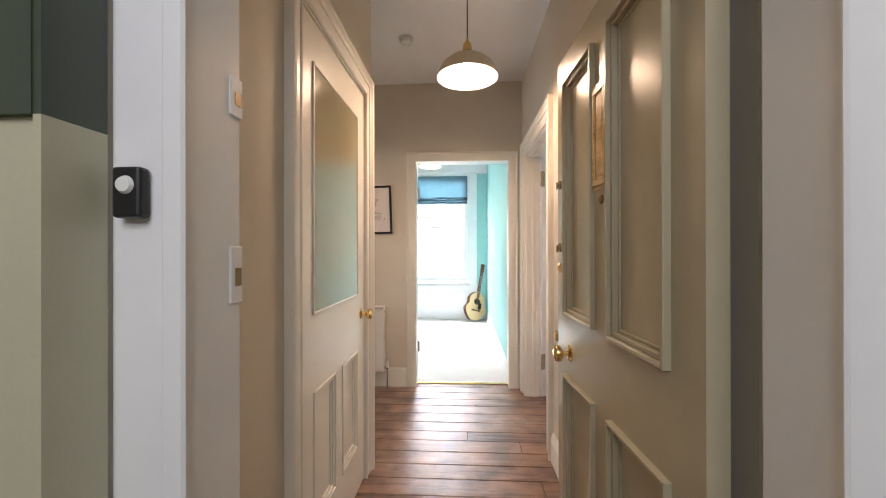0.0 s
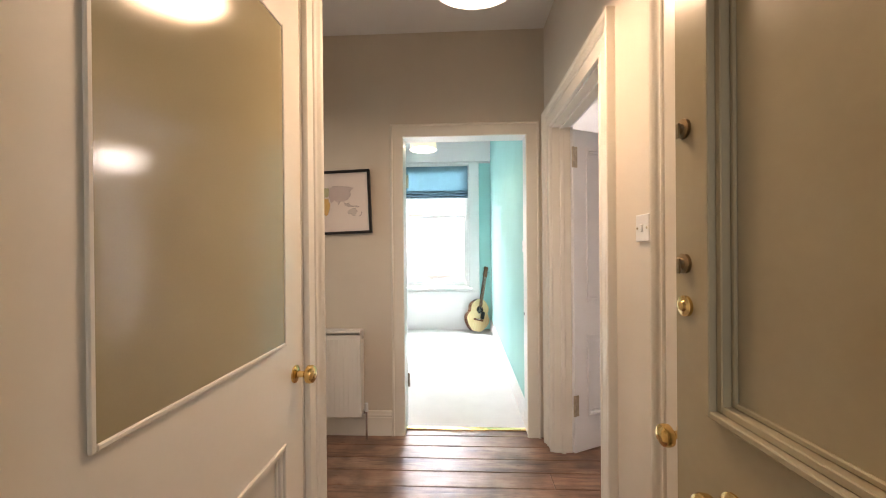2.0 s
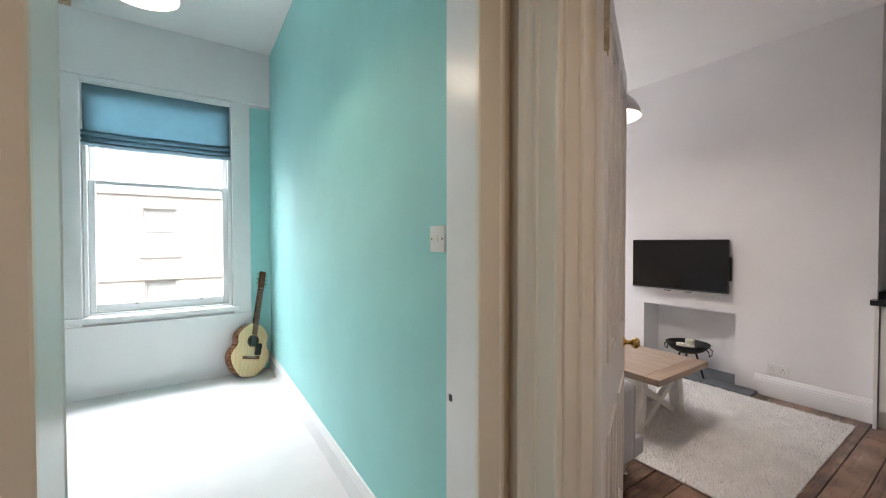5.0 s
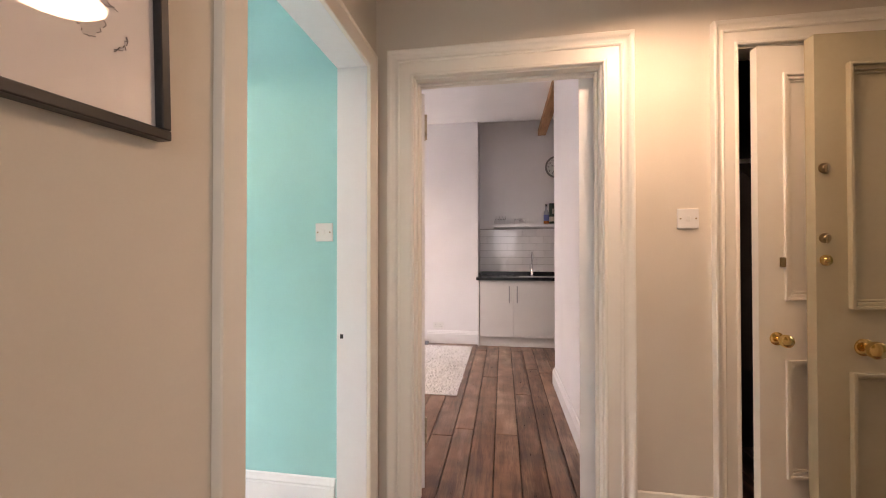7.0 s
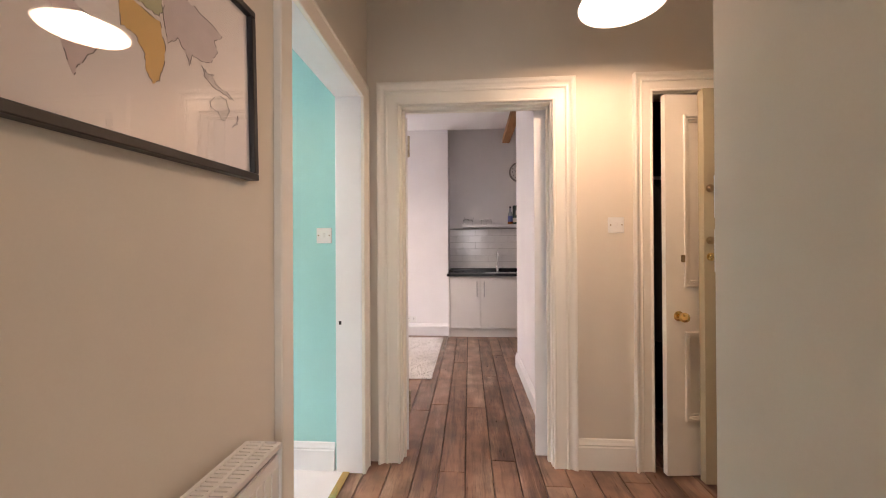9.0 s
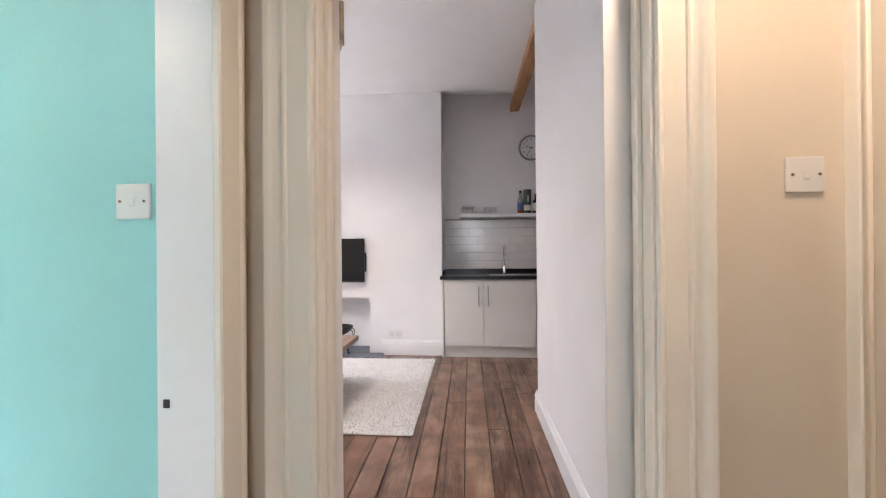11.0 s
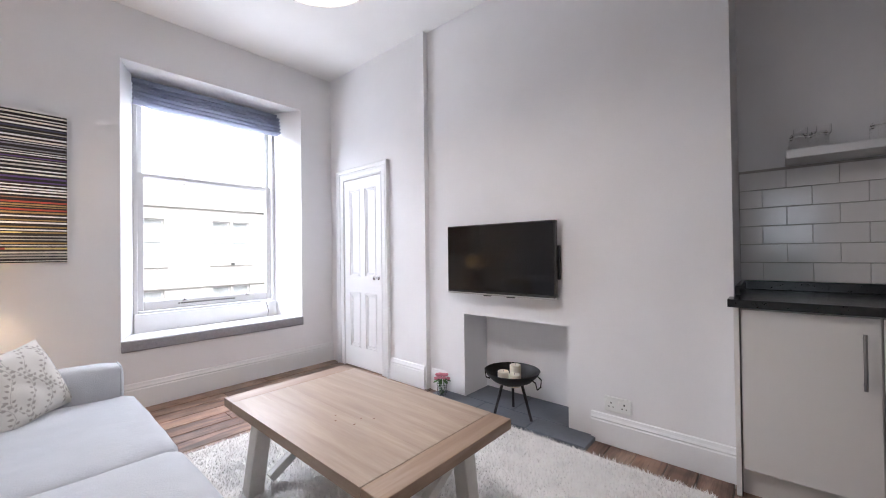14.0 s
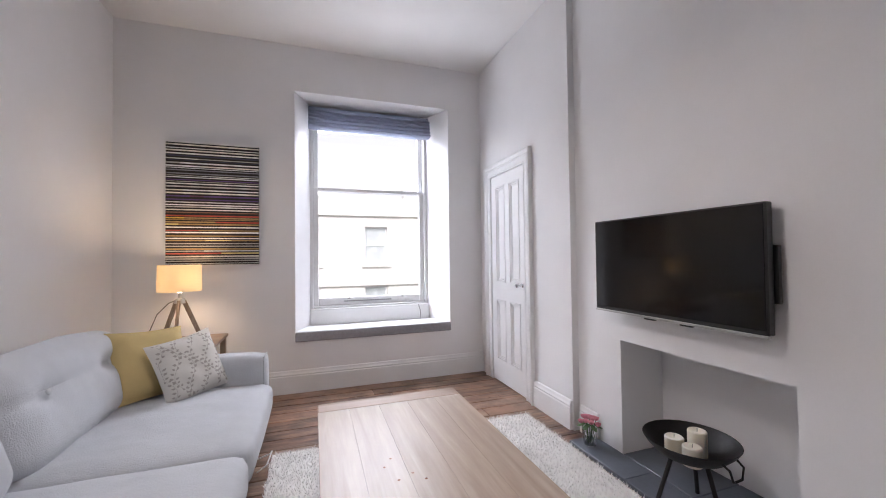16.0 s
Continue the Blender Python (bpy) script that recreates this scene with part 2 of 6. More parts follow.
def tube(bm, pts, r, n=8):
    """A round bar along points."""
    pts = [Vector(p) for p in pts]
    rings = []
    for i, p in enumerate(pts):
        d = (pts[min(i + 1, len(pts) - 1)] - pts[max(i - 1, 0)]).normalized()
        q = d.to_track_quat("Z", "Y")
        rings.append([bm.verts.new(p + q @ Vector((r * math.cos(2 * math.pi * k / n), r * math.sin(2 * math.pi * k / n), 0))) for k in range(n)])
    for a, b in zip(rings, rings[1:]):
        for k in range(n):
            j = (k + 1) % n
            bm.faces.new((a[k], a[j], b[j], b[k]))
    bm.faces.new(rings[0][::-1])
    bm.faces.new(rings[-1])
    return bm


def extrude_profile(bm, prof, a, b, m):
    """A moulding: profile points (depth, height) swept from a to b along local x; m places it."""
    r0 = [bm.verts.new(m @ Vector((a, p[0], p[1]))) for p in prof]
    r1 = [bm.verts.new(m @ Vector((b, p[0], p[1]))) for p in prof]
    n = len(prof)
    for k in range(n):
        j = (k + 1) % n
        bm.faces.new((r0[k], r0[j], r1[j], r1[k]))
    bm.faces.new(r0[::-1])
    bm.faces.new(r1)
    bmesh.ops.recalc_face_normals(bm, faces=bm.faces)
    return bm


def structure(name, bm, mats, label="", smooth=False, category=""):
    ob = part(name, bm, mats, None, label, smooth)
    return tagged(ob, label, category or name.split("_")[0], "", "structure")


def wall(name, axis, f0, f1, a0, a1, z0, z1, holes, mats, label):
    """A wall with real openings. axis 'x': runs along x between y f0..f1; mats: (low face, high face, rest)."""
    bm = bmesh.new()
    cuts = sorted({a0, a1, *[h[0] for h in holes], *[h[1] for h in holes]})
    for u, v in zip(cuts, cuts[1:]):
        zs = [(z0, z1)]
        for h in holes:
            if h[0] <= u + 1e-6 and h[1] >= v - 1e-6:
                zs = [(p, q) for lo, hi in zs for p, q in ((lo, min(hi, h[2])), (max(lo, h[3]), hi)) if q - p > 1e-6]
        for p, q in zs:
            if axis == "x":
                box(bm, u, v, f0, f1, p, q)
            else:
                box(bm, f0, f1, u, v, p, q)
    k = 1 if axis == "x" else 0
    bm.normal_update()
    for f in bm.faces:
        f.material_index = 0 if f.normal[k] < -0.9 else 1 if f.normal[k] > 0.9 else 2
    return structure(name, bm, list(mats), label, category="wall")

# ---- large structure ----
HC, RC, BC = 2.80, 2.97, 3.18   # ceiling heights of the hall, the rooms and the bedroom
DH = 2.07                    # height of the door openings
wall("wall_hall_living", "y", 0.865, 0.985, 0.79, 3.70, -0.03, RC, [(2.485, 3.363, -0.03, DH), (1.22, 1.947, -0.03, DH + 0.03)], (HALL, WHITE, TRIM), "beige painted hall wall with a doorway and a cupboard opening")
wall("wall_bedroom_living", "y", 0.76, 1.08, 3.70, 7.45, -0.03, BC, [], (TURQ, WHITE, WHITE), "turquoise painted bedroom wall, white on the living side")
wall("wall_hall_end", "x", 3.55, 3.70, -3.2, 0.865, -0.03, BC, [(-0.124, 0.752, -0.03, DH + 0.020)], (HALL, WHITE, TRIM), "beige painted end wall of the hall with a doorway")
wall("wall_hall_left", "y", -0.34, -0.22, 0.79, 2.285, -0.03, RC, [(1.295, 2.135, -0.03, DH + 0.06)], (WHITE, HALL, HALL), "beige painted hall wall holding a half-glazed door")
wall("wall_hall_recess", "x", 2.165, 2.285, -3.2, -0.34, -0.03, RC, [], (WHITE, HALL, HALL), "grey-beige painted wall of the hall recess")
wall("wall_box_room", "y", -1.30, -1.17, 2.285, 3.55, -0.03, RC, [(2.56, 3.42, -0.03, DH)], (WHITE, HALL, TRIM), "beige painted side wall with an open doorway")
wall("wall_front", "x", 0.51, 0.79, -1.6, 2.6, -0.03, RC, [(-0.19, 0.92, -0.03, 2.18)], (CREAM, HALL, TRIM), "wall between the common stair and the hall")
wall("wall_living_window", "x", 6.67, 7.12, 1.08, 4.85, -0.03, RC, [(2.352, 3.749, 0.44, 2.575)], (WHITE, CREAM, WHITE), "white living room wall with a deep splayed window opening")
wall("wall_bedroom_window", "x", 6.97, 7.23, -3.2, 0.76, -0.03, BC, [(-0.66, 0.41, 0.66, 2.66)], (WHITE, CREAM, WHITE), "white and turquoise bedroom window wall")
wall("wall_bedroom_left", "y", -3.3, -3.2, 0.9, 7.45, -0.03, BC, [], (WHITE, TURQ, WHITE), "plain far wall closing the bedroom and box room")
wall("wall_chimney_breast", "y", 4.137, 4.60, 3.26, 5.28, -0.03, RC, [(4.095, 4.92, 0.0, 0.652)], (WHITE, WHITE, WHITE), "white chimney breast with a square fireplace opening")
wall("wall_cupboard", "y", 4.09, 4.60, 5.28, 6.67, -0.03, RC, [(5.832, 6.428, -0.03, 1.87)], (WHITE, WHITE, WHITE), "white alcove wall with a press cupboard")
wall("wall_kitchen_back", "y", 4.60, 4.85, 0.9, 6.67, -0.03, 3.2, [], (WHITE, CREAM, WHITE), "off-white back wall of the kitchen alcove")
wall("wall_kitchen_side", "x", 2.33, 2.46, 0.985, 2.70, -0.03, RC, [], (WHITE, WHITE, WHITE), "white wall beside the kitchen alcove")
wall("wall_kitchen_return", "y", 2.57, 2.70, 0.9, 2.33, -0.03, RC, [], (WHITE, WHITE, WHITE), "white return wall of the kitchen alcove")
wall("wall_kitchen_end", "x", 0.80, 0.90, 0.985, 4.85, -0.03, RC, [], (WHITE, WHITE, WHITE), "plain end wall of the kitchen alcove")
# cupboard faces carry the shade of an unlit store in their colour
wall("wall_store_side", "x", 2.05, 2.15, 0.985, 1.72, -0.03, RC, [], (DARK, WHITE, DARK), "side wall of the hall cupboard, coloured dark as if unlit")
wall("wall_store_back", "y", 1.72, 1.80, 0.9, 2.15, -0.03, RC, [], (DARK, WHITE, DARK), "back wall of the hall cupboard, coloured dark as if unlit")
wall("wall_box_room_south", "x", 0.80, 0.90, -3.2, -1.6, -0.03, RC, [], (WHITE, WHITE, WHITE), "plain wall closing the box room")

structure("ceiling_hall", boxes((-1.30, 0.96, 0.53, 3.67, HC, HC + 0.05)), CEIL, "white painted hall ceiling")
structure("ceiling_rooms", boxes((-3.3, 0.76, 0.5, 3.55, RC, RC + 0.25), (0.76, 1.08, 0.5, 3.70, RC, RC + 0.2), (1.08, 4.137, 0.5, 7.45, RC, RC + 0.25), (4.137, 4.85, 3.26, 7.45, RC, RC + 0.25), (4.137, 4.85, 0.5, 3.26, 3.11, 3.22)), CEIL, "white painted ceiling of the rooms")
structure("ceiling_bedroom", boxes((-3.3, 1.08, 3.55, 7.45, BC, BC + 0.08)), CEIL, "white painted bedroom ceiling")
structure("floor_base", boxes((-3.3, 4.85, 0.5, 7.45, -0.16, -0.031)), DARK, "dark subfloor below the boards")
structure("floor_carpet", boxes((-3.2, 0.76, 3.66, 6.97, -0.029, 0.006)), CARPET, "off-white bedroom carpet")
structure("floor_box_room", boxes((-3.2, -1.17, 0.9, 3.55, -0.028, 0.001)), CARPET, "pale carpet of the box room")
structure("floor_stair_landing", boxes((-1.6, 2.6, -2.6, 0.61, -0.20, -0.005)), STONE, "worn stone stair landing")
# common stair
structure("wall_stair_back", boxes((-1.6, 2.6, -2.7, -2.6, -0.2, 3.2)), CREAM, "cream painted wall of the common stair")
structure("wall_stair_left", boxes((-1.7, -1.6, -2.7, 0.51, -0.2, 3.2)), CREAM, "cream painted side wall of the common stair")
structure("wall_stair_right", boxes((2.6, 2.7, -2.7, 0.51, -0.2, 3.2)), CREAM, "cream painted side wall of the common stair")
structure("ceiling_stair", boxes((-1.7, 2.7, -2.7, 0.51, 3.2, 3.3)), CEIL, "white ceiling of the common stair")
bm = boxes((-1.6, -0.197, 0.500, 0.510, 1.43, 2.97), (-0.197, -0.186, 0.502, 0.588, 1.43, 2.18))
structure("dado_cream_return", boxes((-0.197, -0.186, 0.502, 0.588, -0.004, 1.43)), CREAM, "cream gloss paint on the side of the stair opening", category="wall")
structure("dado_paint_band", bm, GREEN, "dark green gloss paint above the cream dado", category="wall")
# turquoise strips beside the bedroom window, and the projecting casing
structure("panel_turquoise_right", boxes((0.575, 0.758, 6.962, 6.968, 0.0, 2.64)), TURQ, "turquoise painted strip beside the window", category="wall")
structure("panel_turquoise_left", boxes((-3.19, -0.79, 6.962, 6.968, 0.0, 2.64)), TURQ, "turquoise painted strip beside the window", category="wall")

# ---- trim, doors and windows ----
def architrave(name, axis, face, side, a0, a1, top, mat, width=0.115, label="painted moulded door architrave", plain=False):
    """A moulding swept up, over and down an opening on the wall plane at face, mitred at the top corners; side is the way it stands proud."""
    w = width
    prof = [(-0.004, 0.0), (-0.004, 0.013), (-0.001, 0.017), (0.004, 0.018), (0.009, 0.016), (0.012, 0.0125), (w * 0.52, 0.0135), (w * 0.54, 0.019), (w * 0.58, 0.0215),
            (w * 0.62, 0.020), (w * 0.65, 0.0165), (w * 0.70, 0.016), (w * 0.77, 0.0195), (w * 0.83, 0.027), (w * 0.88, 0.0325), (w * 0.95, 0.034), (w * 0.99, 0.031), (w, 0.026), (w, 0.0)]
    if plain:
        prof = [(-0.004, 0.0), (-0.004, 0.014), (0.0, 0.018), (w * 0.80, 0.018), (w * 0.86, 0.024), (w * 0.96, 0.024), (w, 0.020), (w, 0.0)]
    bm = bmesh.new()
    rings = []
    for k in range(4):
        ring = []
        for o, d in prof:
            a = a0 - o if k < 2 else a1 + o
            z = 0.0 if k in (0, 3) else top + o
            f = face + side * d
            ring.append(bm.verts.new((a, f, z) if axis == "x" else (f, a, z)))
        rings.append(ring)
    n = len(prof)
    for p, q in zip(rings, rings[1:]):
        for k in range(n):
            j = (k + 1) % n
            bm.faces.new((p[k], p[j], q[j], q[k]))
    bm.faces.new(rings[0])
    bm.faces.new(rings[-1][::-1])
    bmesh.ops.recalc_face_normals(bm, faces=bm.faces)
    return structure(name, bm, mat, label, True, category="trim")


def lining(name, axis, f0, f1, a0, a1, top, mat, t=0.012, stop=None):
    """Boards that line an opening, with a planted stop."""
    bm = bmesh.new()
    for u, v, p, q in ((a0, a0 + t, 0, top), (a1 - t, a1, 0, top), (a0 + t, a1 - t, top - t, top)):
        box(bm, *((u, v, f0, f1) if axis == "x" else (f0, f1, u, v)), p, q, bevel=0.002)
    if stop:
        for u, v, p, q in ((a0 + t, a0 + t + 0.014, 0, top - t), (a1 - t - 0.014, a1 - t, 0, top - t), (a0 + t + 0.014, a1 - t - 0.014, top - t - 0.014, top - t)):
            box(bm, *((u, v, stop[0], stop[1]) if axis == "x" else (stop[0], stop[1], u, v)), p, q, bevel=0.002)
    return structure(name, bm, mat, "painted timber door lining", category="trim")


BB = [(0, 0), (0.020, 0), (0.020, 0.125), (0.016, 0.132), (0.018, 0.140), (0.012, 0.152), (0.008, 0.166), (0.003, 0.170), (0, 0.170)]


def baseboard(x0, y0, x1, y1, mat, h=0.17, lift=0.0):
    """A moulded skirting from one point to the other; it stands proud to the left of that way."""
    d = Vector((x1 - x0, y1 - y0, 0))
    m = Matrix.Translation((x0, y0, lift)) @ Matrix.Rotation(math.atan2(d.y, d.x), 4, "Z")
    bm = extrude_profile(bmesh.new(), [(p, q * h / 0.17) for p, q in BB], 0, d.length, m)
    return structure("baseboard", bm, mat, "white moulded skirting board", category="baseboard")


# doorway of the bedroom, living room, box room, hall cupboard and glazed door
architrave("trim_bedroom_door", "x", 3.55, -1, -0.112, 0.740, DH + 0.008, TRIM, 0.085, "plain painted door architrave", True)
lining("trim_bedroom_lining", "x", 3.552, 3.698, -0.124, 0.752, DH + 0.020, TRIMW)
architrave("trim_living_door", "y", 0.865, -1, 2.485, 3.363, DH, TRIM, 0.125)
lining("trim_living_lining", "y", 0.867, 0.983, 2.485, 3.363, DH, TRIM, stop=(0.915, 0.94))
architrave("trim_living_door_inside", "y", 0.985, 1, 2.565, 3.363, DH, TRIMW, 0.10)
architrave("trim_box_room_door", "y", -1.17, 1, 2.56, 3.42, DH, TRIM, 0.105)
lining("trim_box_room_lining", "y", -1.298, -1.172, 2.56, 3.42, DH, TRIMW, stop=(-1.235, -1.21))
architrave("trim_cupboard_door", "y", 0.865, -1, 1.22, 1.947, DH + 0.03, TRIM, 0.10)
lining("trim_cupboard_lining", "y", 0.867, 0.983, 1.22, 1.947, DH + 0.03, TRIM)
architrave("trim_glazed_door", "y", -0.22, 1, 1.295, 2.135, DH + 0.06, TRIM, 0.10)
lining("trim_glazed_lining", "y", -0.338, -0.222, 1.295, 2.135, DH + 0.06, TRIM)
architrave("trim_press_door", "y", 4.09, -1, 5.832, 6.428, 1.87, TRIMW, 0.105)
# front door frame, set back in the stair wall, with keeps for the locks
bm = boxes((-0.185, -0.080, 0.592, 0.74, -0.005, 2.17), (0.83, 0.915, 0.592, 0.74, -0.005, 2.17), (-0.080, 0.83, 0.592, 0.74, 2.09, 2.17), bevel=0.006, seg=2)
for u, v in ((-0.090, -0.080), (0.83, 0.84)):
    box(bm, u - 0.012, v + 0.012, 0.582, 0.592, -0.005, 2.16, bevel=0.004)
front_frame = structure("trim_front_door_frame", bm, TRIMW, "white painted front door frame", category="trim")
lining("trim_front_lining", "x", 0.742, 0.79, -0.17, 0.90, 2.16, TRIM)
for k, (z, h) in enumerate(((1.50, 0.07), (1.17, 0.10))):
    bm = boxes((-0.0805, -0.0755, 0.704, 0.738, z, z + h), bevel=0.0015)
    kp = part("lock_keep", bm, TRIMW, front_frame)
    part("latch_hole", boxes((-0.0760, -0.0745, 0.716, 0.733, z + h * 0.30, z + h * 0.62)), OLDBRASS, kp)

# skirtings
baseboard(-0.200, 3.55, -1.17, 3.55, TRIM)
baseboard(0.865, 2.05, 0.865, 2.358, TRIM)
baseboard(0.865, 0.80, 0.865, 1.118, TRIM)
baseboard(-0.22, 1.192, -0.22, 0.80, TRIM)
baseboard(-1.17, 2.285, -0.22, 2.285, TRIM)
baseboard(0.76, 3.71, 0.76, 6.96, TRIMW, 0.16)
baseboard(4.09, 6.67, 1.08, 6.67, TRIMW, 0.19)
baseboard(4.09, 5.295, 4.09, 5.726, TRIMW, 0.19)
baseboard(4.137, 3.262, 4.137, 3.95, TRIMW, 0.17)
baseboard(4.137, 5.10, 4.137, 5.258, TRIMW, 0.17)
baseboard(1.08, 6.65, 1.08, 3.47, TRIMW, 0.19)
baseboard(1.19, 2.46, 2.72, 2.46, TRIMW, 0.15)
baseboard(2.70, 2.46, 2.70, 0.92, TRIMW, 0.15)


def knob(parent, x, y, z, axis, side, mat, r=0.028, rose=0.027, name="knob"):
    """A turned door knob with its rose."""
    bm = bmesh.new()
    lathe(bm, [(0, 0), (rose, 0), (rose, 0.004), (rose * 0.75, 0.008), (0.010, 0.010), (0.009, 0.028), (r * 0.55, 0.032), (r * 0.95, 0.040), (r, 0.050), (r * 0.92, 0.058), (r * 0.6, 0.064), (0, 0.066)], 20)
    bm.transform(Matrix.Translation((x, y, z)) @ Vector((0, side, 0) if axis == "y" else (side, 0, 0)).to_track_quat("Z", "X").to_matrix().to_4x4())
    return part(name, bm, mat, parent, "", True)


def door_leaf(name, label, w, h, t, panels, mat, m, raised=0.012, kind="structure"):
    """A framed and panelled leaf; hinge edge at the origin, leaf along +x, thickness across y."""
    d = thing(name, label, "door", m, "", kind)
    bm = bmesh.new()
    xs = sorted({0, w, *[p[0] for p in panels], *[p[1] for p in panels]})
    for u, v in zip(xs, xs[1:]):
        spans = [(0.008, h)]
        for p in panels:
            if p[0] <= u + 1e-6 and p[1] >= v - 1e-6:
                spans = [(a, b) for lo, hi in spans for a, b in ((lo, min(hi, p[2])), (max(lo, p[3]), hi)) if b - a > 1e-6]
        for a, b in spans:
            box(bm, u, v, -t / 2, t / 2, a, b)
    bmesh.ops.remove_doubles(bm, verts=bm.verts, dist=1e-5)
    part("leaf", bm, mat, d)
    for x0, x1, z0, z1 in panels:
        bm = boxes((x0, x1, -0.006, 0.006, z0, z1))
        for s in (-1, 1):
            for o0, o1, e in ((0.0, 0.012, t / 2 + raised * 0.6), (0.012, 0.026, t / 2 - 0.004 + raised * 0.3), (0.026, 0.036, 0.012)):
                y0, y1 = sorted((s * 0.005, s * e))
                for a, b, c, f in ((x0 + o0, x0 + o1, z0 + o0, z1 - o0), (x1 - o1, x1 - o0, z0 + o0, z1 - o0), (x0 + o1, x1 - o1, z0 + o0, z0 + o1), (x0 + o1, x1 - o1, z1 - o1, z1 - o0)):
                    box(bm, a, b, y0, y1, c, f, bevel=0.002)
        part("panel", bm, mat, d)
    return d


def four_panels(w, h, stile=0.105, mid=0.10, lock0=0.74, lock1=0.95, bottom=0.22, top=0.11):
    c = w / 2
    return [(stile, c - mid / 2, bottom, lock0), (c + mid / 2, w - stile, bottom, lock0), (stile, c - mid / 2, lock1, h - top), (c + mid / 2, w - stile, lock1, h - top)]


def hinge(parent, x, y, z, mat, h=0.10):
    bm = boxes((x - 0.002, x + 0.034, y - 0.0015, y + 0.0015, z, z + h))
    for k in range(5):
        cyl(bm, (x, y, z + k * h / 5 + 0.001), (x, y, z + (k + 1) * h / 5 - 0.001), 0.007, n=10)
    for k in range(3):
        cyl(bm, (x + 0.022, y - 0.003, z + 0.018 + k * 0.032), (x + 0.022, y + 0.003, z + 0.018 + k * 0.032), 0.004, n=8)
    return part("hinge", bm, mat, parent)


HINGE = paint("painted_over_hinge", (0.45, 0.38, 0.28), 0.45, 0.45, 0.4, scale=30, metal=0.4)
# living room door, standing open into the room
LD = door_leaf("door_living", "white painted four-panel door standing half open", 0.82, 2.04, 0.042, four_panels(0.82, 2.04), TRIMW, pose(0.985, 3.352, 0, 0, 0, 27))
knob(LD, 0.765, -0.021, 0.86, "y", -1, BRASS, 0.024, 0.023)
knob(LD, 0.765, 0.021, 0.86, "y", 1, BRASS, 0.024, 0.023)
for z in (0.24, 1.80):
    hinge(LD, -0.006, -0.026, z, HINGE, 0.13)
# bedroom door, open against the bedroom wall
BD = door_leaf("door_bedroom", "white painted panel door folded back open", 0.80, 2.04, 0.040, four_panels(0.80, 2.04), TRIMW, pose(-0.122, 3.712, 0.012, 0, 0, 160))
knob(BD, 0.71, -0.020, 0.95, "y", -1, BRASS)
for z in (0.26, 1.74):
    hinge(BD, -0.010, -0.024, z, HINGE)
# box room door
XD = door_leaf("door_box_room", "white painted panel door standing open", 0.80, 2.04, 0.040, four_panels(0.80, 2.04), TRIMW, pose(-1.285, 3.385, 0, 0, 0, 190))
for z in (0.26, 1.76):
    hinge(XD, 0.0, 0.026, z, HINGE)
# hall cupboard door, slightly ajar
CD = door_leaf("door_hall_cupboard", "cream painted cupboard door left slightly ajar", 0.672, 2.06, 0.036, [(0.10, 0.572, 0.30, 0.78), (0.10, 0.572, 1.02, 1.95)], TRIM, pose(0.886, 1.236, 0, 0, 0, 95.5))
knob(CD, 0.605, 0.018, 0.865, "y", 1, BRASS, 0.026)
bm = boxes((0.572, 0.592, 0.018, 0.030, 1.155, 1.195), bevel=0.003)
part("night_latch", bm, OLDBRASS, CD)
# press cupboard in the living room
PD = door_leaf("door_press", "white painted four-panel press cupboard door", 0.588, 1.862, 0.034, four_panels(0.588, 1.862, 0.085, 0.075, 0.74, 0.90, 0.20, 0.10), TRIMW, pose(4.104, 6.424, 0, 0, 0, -90), raised=0.008)
knob(PD, 0.540, -0.017, 0.895, "y", -1, CHROME, 0.018, 0.018)
# solid block behind the closed door, its dark colour stands in for shade
structure("cupboard_back", boxes((4.16, 4.59, 5.85, 6.41, -0.02, 1.86)), DARK, "block filling the press cupboard, coloured dark as if unlit", category="wall")

# front door, swung open against the hall wall
FW, FH = 0.945, 2.06
FD = door_leaf("door_front", "olive-tan gloss four-panel front door standing open", FW, FH, 0.045, [(0.11, 0.415, 0.24, 0.76), (0.53, 0.835, 0.24, 0.76), (0.11, 0.415, 1.00, FH - 0.12), (0.53, 0.835, 1.00, FH - 0.12)], TAN, pose(0.800, 0.800, 0, 0, 0, 92.3), raised=0.030)
knob(FD, 0.785, 0.0225, 0.855, "y", 1, BRASS, 0.033, 0.033)
knob(FD, 0.785, -0.0225, 0.855, "y", -1, BRASS, 0.030, 0.030)
LETTER = wood("letter_plate_brass", (0.40, 0.24, 0.08), (0.62, 0.40, 0.15), (0.78, 0.56, 0.25), 0.32, (1, 1, 6), 4, 0.1, 0)
bm = boxes((0.418, 0.527, 0.0225, 0.030, 1.45, 1.79), bevel=0.003)
lp = part("letter_plate", bm, LETTER, FD, "brass upright letter plate")
for a in ((0.425, 0.52, 0.030, 0.036, 1.465, 1.485), (0.425, 0.52, 0.030, 0.036, 1.755, 1.775), (0.425, 0.440, 0.030, 0.036, 1.485, 1.755), (0.505, 0.52, 0.030, 0.036, 1.485, 1.755)):
    part("plate_rim", boxes(a, bevel=0.002), LETTER, lp)
part("flap", boxes((0.448, 0.497, 0.030, 0.033, 1.495, 1.745), bevel=0.001), LETTER, lp)
